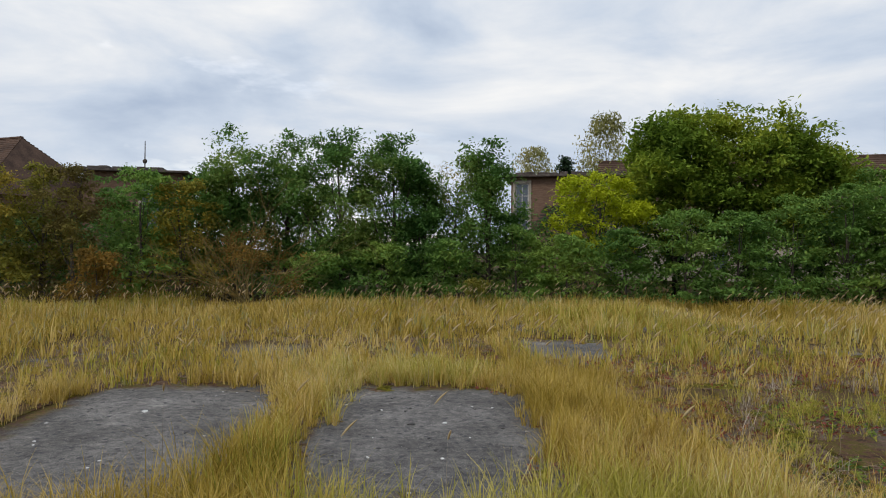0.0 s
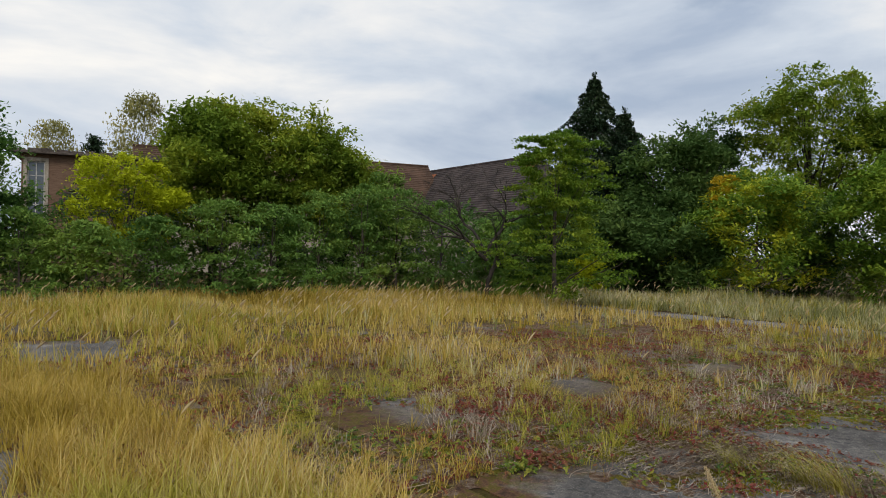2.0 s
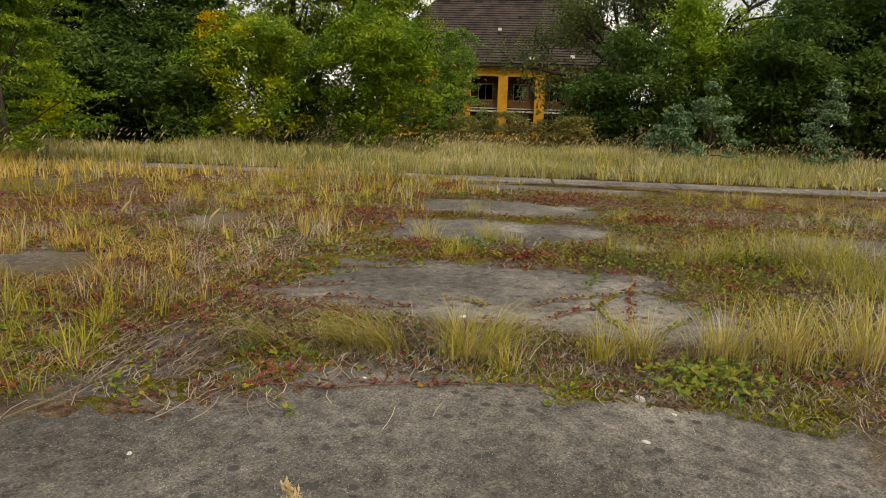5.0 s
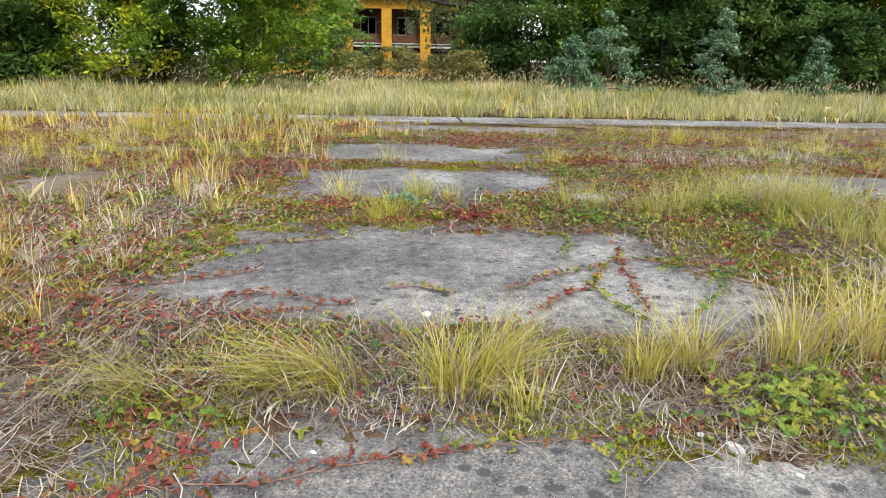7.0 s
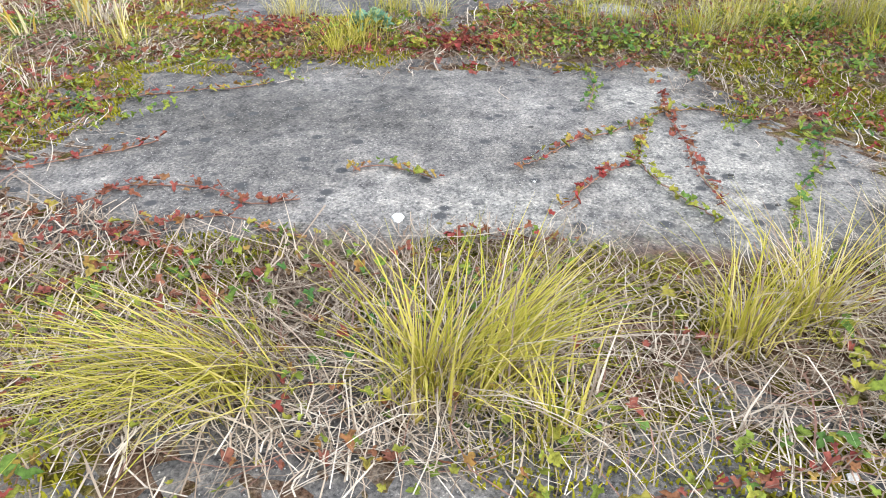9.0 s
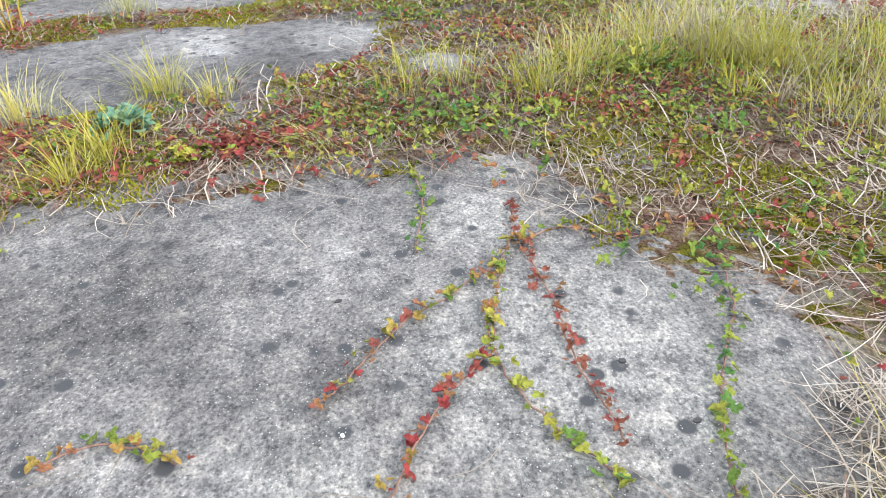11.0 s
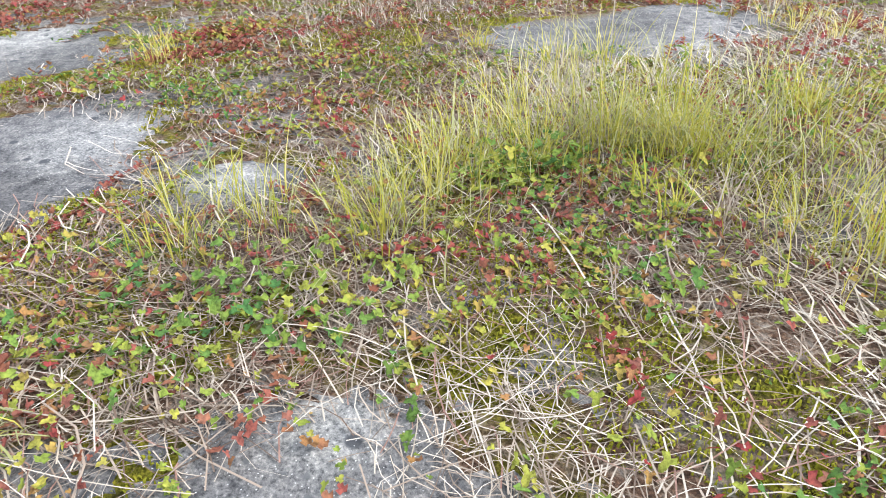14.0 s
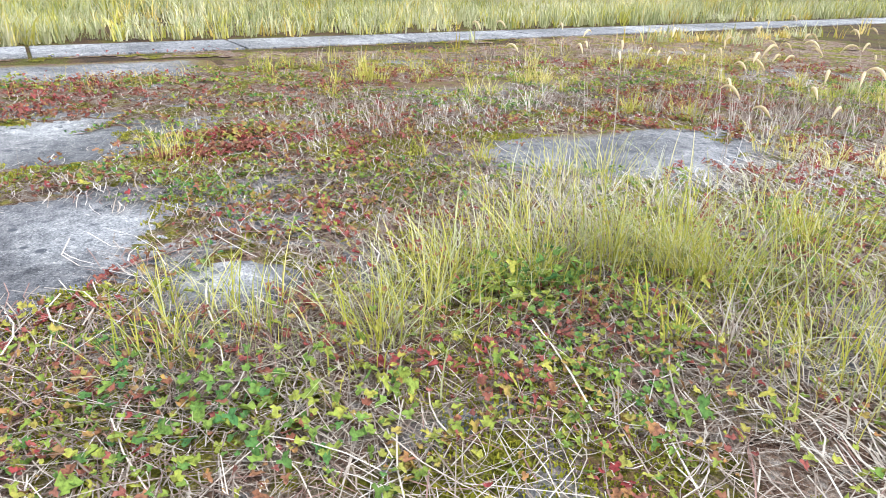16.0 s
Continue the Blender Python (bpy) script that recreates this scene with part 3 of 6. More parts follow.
# villa with an ochre colonnade
def build_villa():
    house = tagged(new("villa"), "derelict two-storey house with ochre columns and dark tiled hip roof", "house")
    house.matrix_basis = pose(65.45, 12.0, 0, 0, 0, 104)
    # local x runs along the front, local y points out of the front
    front = [(0.5, 3.05, 0.3, 5.75), (3.95, 6.55, 0.3, 5.75), (7.4, 10.0, 0.3, 5.75)]
    part("wall", wall_with_openings(-0.45, 18.5, 0, 6.6, 0.5, front + [(12.5, 13.9, 3.6, 5.4), (15.5, 16.9, 3.6, 5.4), (12.5, 13.9, 0.9, 2.7), (15.5, 16.9, 0.9, 2.7)]), OCHRE, house, "faded ochre front with tall openings", pose(0, -0.5, 0))
    for x0 in (12.5, 15.5):
        for z0 in (3.6, 0.9):
            window_in(house, x0, x0 + 1.4, z0, z0 + 1.8, -0.35)
    for x0, x1 in ((-0.45, 0.5), (3.05, 3.95), (6.55, 7.4)):
        flat_part("column", (x0 - 0.03, 0.004, 0), (x1 + 0.03, 0.09, 5.7), OCHRE, house, 0.02, "ochre plastered pier with worn paint")
    # loggia behind the openings
    back = [(o[0] + 0.55, o[1] - 0.55, 3.55, 5.2) for o in front] + [(o[0] + 0.45, o[1] - 0.45, 0.3, 2.35) for o in front]
    part("back_wall", wall_with_openings(-0.45, 10.5, 0, 6.5, 0.3, back), BROWNWALL, house, "stained brown loggia wall", pose(0, -2.9, 0))
    flat_part("loggia_floor", (-0.45, -2.6, 2.75), (10.5, -0.52, 2.95), TIMBER, house)
    for o in front:
        flat_part("parapet", (o[0] + 0.003, -0.42, 2.45), (o[1] - 0.003, -0.34, 2.62), WHITEWOOD, house)
        flat_part("parapet", (o[0] + 0.003, -0.42, 2.75), (o[1] - 0.003, -0.32, 2.85), WHITEWOOD, house)
        bm = bmesh.new()
        k = o[0] + 0.1
        while k < o[1] - 0.1:
            box(bm, (k, -0.40, 2.87), (k + 0.11, -0.35, 3.62))
            k += 0.16
        part("railing", bm, BROWNWALL, house, "weathered board railing")
        window_in(house, o[0] + 0.55, o[1] - 0.55, 3.55, 5.2, -2.75, (1, 0), WHITEWOOD, glass=False)
        window_in(house, o[0] + 0.45, o[1] - 0.45, 0.3, 2.35, -2.75, (2, 2))
    flat_part("shutter", (4.6, -2.55, 3.75), (5.15, -2.5, 5.0), WHITEWOOD, house, 0, "loose pale panel")
    flat_part("floor", (-4.4, -11.6, 0.05), (18.4, -3.0, 0.25), TIMBER, house)
    # added wall whose near-black colour stands in for the room's shade
    flat_part("inner_wall", (-4.4, -7, 0.25), (18.4, -6.8, 6.4), ROOM_SHADE, house)
    part("wall", wall_with_openings(-4.5, -0.46, 0, 6.6, 0.4, [(-3.2, -1.8, 3.6, 5.4), (-3.2, -1.8, 0.9, 2.7)]), PLASTER, house, "", pose(0, -3.0, 0))
    flat_part("side_wall", (-4.9, -12, 0), (-4.5, -2.6, 6.6), PLASTER, house)
    flat_part("side_wall", (18.5, -12, 0), (18.9, 0, 6.6), OCHRE, house)
    flat_part("rear_wall", (-4.5, -12, 0), (18.5, -11.6, 6.6), PLASTER, house)
    flat_part("ceiling", (-4.5, -11.6, 6.4), (18.5, -0.51, 6.55), TIMBER, house)
    flat_part("eaves_board", (-5.5, -12.6, 6.6), (19.5, 0.75, 6.85), TIMBER, house, 0.03, "weathered timber eaves board")
    e, rz = 6.86, 13.5
    c = [Vector(p) for p in ((19.6, 0.85, e), (-5.6, 0.85, e), (-5.6, -12.7, e), (19.6, -12.7, e))]
    r0, r1 = Vector((14.2, -5.9, rz)), Vector((-0.6, -5.9, rz))

    def hip(a, b, ta, tb, label):
        bm = bmesh.new()
        n = 26
        nor = (b - a).cross(ta - a).normalized()
        nor = nor if nor.z > 0 else -nor
        last = None
        for k in range(n):
            p = [a.lerp(ta, k / n), b.lerp(tb, k / n), b.lerp(tb, (k + 1) / n), a.lerp(ta, (k + 1) / n)]
            vs = [bm.verts.new(v) for v in (p[0] + nor * 0.08, p[1] + nor * 0.08, p[2] + nor * 0.01, p[3] + nor * 0.01)]
            bm.faces.new(vs)
            if last:
                bm.faces.new((last[3], last[2], vs[1], vs[0]))
            last = vs
        part("roof", bm, TILE, house, label)

    hip(c[0], c[1], r0, r1, "dark grey-brown courses of roof tiles, some slipped")
    hip(c[1], c[2], r1, r1 + Vector((0.02, 0, 0)), "")
    hip(c[2], c[3], r1, r0, "")
    hip(c[3], c[0], r0 + Vector((0.02, 0, 0)), r0, "")
    flat_part("ridge", (-0.6, -6.05, rz - 0.02), (14.2, -5.75, rz + 0.14), TILE, house, 0.03)
    # pale pieces are loose patches; near-black sheets paint the shade of gaps
    for x, u, w, mat in ((4.2, 0.06, 0.5, WHITEWOOD), (7.4, 0.5, 0.35, WHITEWOOD), (7.4, 0.44, 0.4, ROOM_SHADE), (9.3, 0.08, 0.35, ROOM_SHADE), (0.5, 0.1, 0.4, WHITEWOOD), (12.8, 0.96, 1.3, ROOM_SHADE), (9.5, 0.965, 0.9, ROOM_SHADE), (5.6, 0.7, 0.25, ROOM_SHADE)):
        p = Vector((x, 0.85, e)).lerp(Vector((x, -5.9, rz)), u)
        m = pose(p.x, p.y, p.z + 0.09, -48.2)
        bm = bmesh.new()
        box(bm, (0, -0.2, -0.02), (w, 0.2, 0.03), 0.005)
        part("roof_patch", bm, mat, house, "", m)
    return house


def gable_house(label, m, length, depth, eave, ridge, wall_mat, roof_mat, openings, hip_end=0.0):
    """A plain long house: local x along the front, local y into the house."""
    h = tagged(new("house"), label, "house")
    h.matrix_basis = m
    part("front_wall", wall_with_openings(0, length, 0, eave, 0.4, openings), wall_mat, h)
    for x0, x1, z0, z1 in openings:
        window_in(h, x0, x1, z0, z1, 0.15, (1, 1), TIMBER)
    flat_part("rear_wall", (0, depth - 0.4, 0), (length, depth, eave), wall_mat, h)
    flat_part("floor", (0.4, 0.4, 0.02), (length - 0.4, depth - 0.4, 0.2), TIMBER, h)
    flat_part("ceiling", (0.4, 0.4, eave - 0.2), (length - 0.4, depth - 0.4, eave - 0.02), TIMBER, h)
    for x0 in (0, length - 0.4):
        bm = bmesh.new()
        prof = [(0.41, 0), (depth - 0.41, 0), (depth - 0.41, eave)] + ([(depth / 2, ridge - 0.15)] if (x0 == 0 or not hip_end) else []) + [(0.41, eave)]
        lo = [bm.verts.new((x0, y, z)) for y, z in prof]
        hi = [bm.verts.new((x0 + 0.4, y, z)) for y, z in prof]
        bm.faces.new(lo[::-1])
        bm.faces.new(hi)
        for i in range(len(prof)):
            j = (i + 1) % len(prof)
            bm.faces.new((lo[i], lo[j], hi[j], hi[i]))
        part("gable_wall", bm, wall_mat, h)
    n = 24
    for side in (0, 1):
        y0, y1 = (-0.5, depth / 2) if side == 0 else (depth + 0.5, depth / 2)
        bm = bmesh.new()
        last = None
        for k in range(n):
            u0, u1 = k / n, (k + 1) / n
            ya, yb = y0 + (y1 - y0) * u0, y0 + (y1 - y0) * u1
            za, zb = eave - 0.1 + (ridge - eave + 0.1) * u0, eave - 0.1 + (ridge - eave + 0.1) * u1
            xa, xb = -0.4, length + 0.4
            ea, eb = xb - hip_end * u0, xb - hip_end * u1
            vs = [bm.verts.new(p) for p in ((xa, ya, za + 0.1), (ea, ya, za + 0.1), (eb, yb, zb + 0.02), (xa, yb, zb + 0.02))]
            bm.faces.new(vs)
            if last:
                bm.faces.new((last[3], last[2], vs[1], vs[0]))
            last = vs
        part("roof", bm, roof_mat, h)
    if hip_end:
        bm = bmesh.new()
        xe = length + 0.4
        vs = [bm.verts.new(p) for p in ((xe, -0.5, eave - 0.1), (xe, depth + 0.5, eave - 0.1), (xe - hip_end, depth / 2, ridge))]
        bm.faces.new(vs)
        part("roof_hip", bm, roof_mat, h)
    flat_part("ridge", (-0.4, depth / 2 - 0.15, ridge - 0.03), (length + 0.4 - hip_end, depth / 2 + 0.15, ridge + 0.13), roof_mat, h, 0.03)
    return h


villa = build_villa()
long_house = gable_house("long plastered house with sagging brown tiled roof behind trees", pose(3.0, 55.5, 0, 0, 0, -6), 25, 9.5, 5.6, 10.1, PLASTER, TILE_OLD, [(2 + 3.2 * k, 3.2 + 3.2 * k, z, z + 1.5) for k in range(7) for z in (1.0, 3.6)])
wing_house = gable_house("house wing with dark ribbed tile roof and hipped end", pose(24.6, 58.0, 0, 0, 0, -84), 18.5, 10.0, 5.0, 9.75, PLASTER, TILE, [(2 + 3.2 * k, 3.2 + 3.2 * k, z, z + 1.5) for k in range(5) for z in (0.9, 3.2)], 3.8)
for u0, v0, w0 in ((0.3, 8.2, 1.6), (15.2, 8.6, 1.0)):
    bm = bmesh.new()
    box(bm, (u0, 0, 0), (u0 + w0, 1.6, 0.06), 0.01)
    rise = (v0 - 4.9) / 4.85
    part("roof_patch", bm, TILE_RED, wing_house, "patch of newer orange roof tiles", pose(0, -0.5 + 5.5 * rise, v0 + 0.06, 41.4))
part("chimney", (lambda b: (box(b, (14.2, 4.7, 9.2), (14.6, 5.1, 10.05), 0.03), b)[1])(bmesh.new()), BRICK, wing_house)
left_house = gable_house("old brick house with steep brown roof behind trees", pose(-56.0, 44.5, 0, 0, 0, -14), 17, 10, 6.0, 10.6, BRICK, TILE_OLD, [(9 + 3 * k, 10.2 + 3 * k, 3.6, 5.2) for k in range(2)], 3.5)


def build_brick_block(m, w, d, z, label, bay_x, bay_w, pole=False):
    h = tagged(new("brick_building"), label, "building")
    h.matrix_basis = m
    bay = (bay_x, bay_x + bay_w, z * 0.45, z - 0.5)
    part("wall", wall_with_openings(0, w, 0, z, 0.4, [bay]), BRICK, h, "red-brown brick wall")
    window_in(h, *bay, 0.1, (1, 3), WHITEWOOD)
    bm = bmesh.new()
    box(bm, (bay_x - 0.22, -0.06, z * 0.45 - 0.2), (bay_x - 0.001, 0.1, z - 0.25))
    box(bm, (bay_x + bay_w + 0.001, -0.06, z * 0.45 - 0.2), (bay_x + bay_w + 0.22, 0.1, z - 0.25))
    box(bm, (bay_x, -0.06, z - 0.499), (bay_x + bay_w, 0.098, z - 0.25))
    part("surround", bm, PLASTER, h, "pale stone window surround")
    for x0, x1 in ((0, 0.4), (w - 0.4, w)):
        flat_part("side_wall", (x0, 0.401, 0), (x1, d - 0.401, z), BRICK, h)
    flat_part("rear_wall", (0, d - 0.4, 0), (w, d, z), BRICK, h)
    flat_part("floor", (0.41, 0.41, z * 0.42), (w - 0.41, d - 0.41, z * 0.44), TIMBER, h)
    flat_part("roof", (-0.7, -0.7, z + 0.001), (w + 0.7, d + 0.7, z + 0.16), TIMBER, h, 0.02, "overhanging weathered timber roof edge")
    for k in range(int(w / 0.9)):
        a = 0.5 * math.sin(k * 2.3)
        flat_part("roof_board", (k * 0.9 - 0.5, -0.6 + 0.2 * a, z + 0.161), (k * 0.9 + 0.25 + 0.3 * a, d * 0.5, z + 0.3 + 0.18 * abs(a)), TIMBER, h)
    if pole:
        v, f = tube([(w * 0.6, 1.0, z + 0.1), (w * 0.6, 1.0, z + 0.9), (w * 0.6, 1.0, z + 2.6)], [0.05, 0.05, 0.03])
        me = np_mesh("pole", v, f, TIMBER)
        ob = new("pole", me)
        ob.parent = h
        bm = bmesh.new()
        bmesh.ops.create_icosphere(bm, subdivisions=2, radius=0.18)
        part("finial", bm, TIMBER, h, "", pose(w * 0.6, 1.0, z + 1.0))
    return h


block_a = build_brick_block(pose(-4.3, 56.0, 0, 0, 0, -4), 10, 9, 8.35, "brick ruin with large window and broken flat roof", 0.35, 1.1)
block_l = build_brick_block(pose(-36.5, 46.5, 0, 0, 0, 20), 7.0, 6, 8.1, "low brick tower with flat roof and thin pole", 4.2, 1.3, True)
for k in range(7):
    flat_part("porch_tile_course", (2.2 + 0.1 * k, -3.0 + 0.42 * k, 4.3 + 0.26 * k), (7.8, -2.5 + 0.42 * k, 4.42 + 0.26 * k), TILE, block_a)
flat_part("porch_wall", (2.4, -2.6, 0), (7.6, -2.3, 4.25), BRICK, block_a)


# ---- trees ----
def leaves(centres, size, tilt=0.5, aspect=0.45):
    """Diamond leaves at the centres, mostly lying flat and drooping outwards."""
    n = len(centres)
    az = rng.uniform(0, 2 * np.pi, n)
    el = rng.normal(-0.25, tilt, n)
    d = np.stack([np.cos(az) * np.cos(el), np.sin(az) * np.cos(el), np.sin(el)], 1)
    s = np.stack([-np.sin(az), np.cos(az), rng.normal(0, 0.45, n)], 1)
    s /= np.linalg.norm(s, axis=1)[:, None]
    L = (size * rng.uniform(0.6, 1.3, n))[:, None]
    h = d * L * 0.5
    w = s * L * aspect * 0.5
    v = np.stack([centres - h, centres + w, centres + h, centres - w], 1).reshape(-1, 3)
    f = np.arange(n * 4).reshape(-1, 4)
    return v, [f]


def spread_pads(cx, cy, z, prof, pads, per_pad, pad, flat, h):
    """Leaves gathered into drooping pads at the given places."""
    pr = pad * rng.uniform(0.6, 1.25, pads) * (0.55 + 0.45 * np.clip(prof, 0, 1))
    k = np.repeat(np.arange(pads), per_pad)
    q = rng.normal(0, 0.42, (len(k), 3))
    rr = np.hypot(q[:, 0], q[:, 1])
    p = np.stack([cx[k] + q[:, 0] * pr[k], cy[k] + q[:, 1] * pr[k], z[k] + q[:, 2] * pr[k] * flat - 0.18 * pr[k] * rr ** 2], 1)
    p[:, 2] = np.clip(p[:, 2], 0.05, h)
    return p, np.stack([cx, cy, z], 1)


def crown_points(h, hw, low, pads, per_pad, pad, shape, flat=0.3, hollow=0.55):
    """Leaf places in layered pads, spread over an uneven crown."""
    u = rng.uniform(0, 1, pads) ** 0.85
    z = low * h + u * (h - low * h) * 0.97
    if shape == "cone":
        prof = (1 - u) ** 0.8 + 0.06
    elif shape == "bush":
        prof = np.sqrt(np.clip(1 - (u * 0.98) ** 2.2, 0, 1)) * (0.85 + 0.15 * np.sin(u * 9))
    elif shape == "umbrella":
        prof = np.sqrt(np.clip(1 - (2 * u - 1.05) ** 2, 0.05, 1)) * (0.8 + 0.3 * u)
    else:
        prof = np.sqrt(np.clip(1 - (1.7 * u - 0.75) ** 2, 0.04, 1))
    if shape in ("lobed", "dome"):
        whole = pads
        pads = int(pads * 0.74)
        count = int(14 + 5.5 * hw)
        cu = rng.uniform(0, 1, count) ** 0.8
        cz = low * h + (h - low * h) * (0.10 + 0.72 * cu)
        wide = np.sqrt(np.clip(1 - (1.5 * cu - 0.62) ** 2, 0.1, 1)) if shape == "lobed" else np.clip(0.75 + 0.5 * cu - 0.85 * cu ** 3, 0.2, 1)
        ca = np.arange(count) * 2.4 + rng.normal(0, 0.3, count)
        cr = hw * wide * rng.uniform(0.3, 0.9, count)
        rl = np.maximum(hw * rng.uniform(0.20, 0.40, count), 0.45)
        pick = rng.integers(0, count, pads)
        d = rng.normal(0, 1, (pads, 3))
        d[:, 2] = np.where(rng.uniform(0, 1, pads) < 0.75, np.abs(d[:, 2]), d[:, 2])
        d /= np.linalg.norm(d, axis=1)[:, None]
        d *= (rl[pick] * rng.uniform(0.55, 1.0, pads))[:, None]
        cx = np.cos(ca[pick]) * cr[pick] + d[:, 0]
        cy = np.sin(ca[pick]) * cr[pick] + d[:, 1]
        z = np.minimum(cz[pick] + d[:, 2] * 0.8, h * 0.985)
        lumps, ends = spread_pads(cx, cy, z, np.full(pads, 0.75), pads, per_pad, pad, flat * 1.5, h)
        core, more = crown_points(h * 0.97, hw * 0.95, low, whole - pads, per_pad, pad * 1.15, "round" if shape == "lobed" else "umbrella", flat * 1.5, 0.3)
        return np.concatenate([lumps, core]), np.concatenate([ends, more])
    az = rng.uniform(0, 2 * np.pi, pads)
    lobe = 1 + 0.26 * np.sin(az * 3 + z * 1.3 + hw) + 0.2 * np.sin(az * 5 - z * 2.1)
    rad = hw * prof * lobe * (hollow + (1 - hollow) * rng.uniform(0, 1, pads)) * rng.uniform(0.55, 1.0, pads) ** 0.5
    cx, cy = rad * np.cos(az), rad * np.sin(az)
    return spread_pads(cx, cy, z, prof, pads, per_pad, pad, flat, h)


def wood(h, r, top, ends, bend=0.3, limbs=12, sides=7):
    """Trunk and tapered limbs that reach towards some of the crown's pads."""
    t = np.linspace(0, 1, 8)
    ph = rng.uniform(0, 6.28)
    axis = np.stack([bend * np.sin(t * 2.5 + ph) * t, bend * np.cos(t * 2.1 + ph) * t, t * h * top], 1)
    chunks = [tube(axis, r * (1 - 0.85 * t) + 0.012, sides)]
    if len(ends):
        pick = ends[rng.choice(len(ends), min(limbs, len(ends)), replace=False)]
        for e in pick:
            zc = min(max(e[2] * 0.62 - 0.1 * h, 0.12 * h), h * top * 0.95)
            q = zc / (h * top)
            base = np.array([np.interp(q, t, axis[:, i]) for i in range(3)])
            m = (base + e) / 2 + np.array([0, 0, -0.06 * h]) + rng.normal(0, 0.12, 3)
            s = np.linspace(0, 1, 6)[:, None]
            c = (1 - s) ** 2 * base + 2 * s * (1 - s) * m + s ** 2 * e
            c[1:-1] += rng.normal(0, 0.04, (4, 3))
            r0 = r * (1 - 0.85 * q) * 0.55
            chunks.append(tube(c, np.linspace(r0, 0.01, 6), 5))
    return merge(chunks)


SPECS = {
    # low edge of crown, pads, leaves per pad, pad size, shape, leaf size, flatness, trunk radius per height
    "green": (0.03, 95, 95, 0.75, "bush", 0.24, 0.35, 0.014),
    "robinia": (0.06, 170, 95, 0.66, "lobed", 0.25, 0.55, 0.016),
    "olive": (0.05, 110, 95, 0.75, "bush", 0.22, 0.45, 0.014),
    "brown": (0.05, 100, 90, 0.75, "bush", 0.22, 0.45, 0.014),
    "orange": (0.03, 60, 80, 0.6, "bush", 0.20, 0.45, 0.012),
    "thin": (0.15, 60, 38, 0.65, "round", 0.18, 0.5, 0.012),
    "birch": (0.25, 70, 60, 1.0, "round", 0.34, 1.3, 0.012),
    "yellow": (0.32, 120, 100, 0.6, "dome", 0.24, 0.35, 0.016),
    "yellowish": (0.04, 140, 95, 0.75, "lobed", 0.30, 0.35, 0.014),
    "light": (0.04, 140, 95, 0.85, "lobed", 0.36, 0.55, 0.014),
    "big": (0.24, 170, 100, 0.85, "dome", 0.34, 0.38, 0.022),
    "dark": (0.04, 130, 95, 0.9, "lobed", 0.36, 0.45, 0.014),
    "pine": (0.2, 60, 60, 1.2, "cone", 0.4, 0.5, 0.014),
    "pinebush": (0.02, 80, 90, 0.45, "cone", 0.22, 0.5, 0.014),
    "shrub": (0.02, 60, 85, 0.8, "bush", 0.26, 0.5, 0.012),
    "sapgreen": (0.04, 150, 95, 0.8, "lobed", 0.32, 0.35, 0.014),
    "sap": (0.06, 230, 110, 0.62, "bush", 0.19, 0.22, 0.013),
}
LEAF_OF = {"thin": "olive", "pine": "needle", "sap": "sap", "sapgreen": "sap"}
TREE_LABEL = {
    "green": "bushy green tree with leaves down to the grass", "robinia": "slender green robinia with layered feathery foliage",
    "olive": "olive-green broad bushy tree", "brown": "brownish-green bushy tree in autumn", "orange": "low rusty-brown shrub at the grass edge",
    "thin": "thin half-bare tree with sparse yellow leaves", "birch": "far birch with hanging sparse foliage", "yellow": "tree with bright yellow-green rounded crown",
    "yellowish": "green tree turning yellow in places", "light": "tall tree with light green leaves", "big": "large spreading tree with lime-tinged crown",
    "dark": "dark green dense tree", "pine": "dark pine tree far behind the houses", "conifer": "tall dark spruce with pointed top", "pinebush": "young blue-green pine in the grass",
    "shrub": "drab green bramble shrub in front of the house", "sapgreen": "bushy robinia with yellow-green upper foliage", "sap": "young robinia with yellow-green feathery fronds",
}


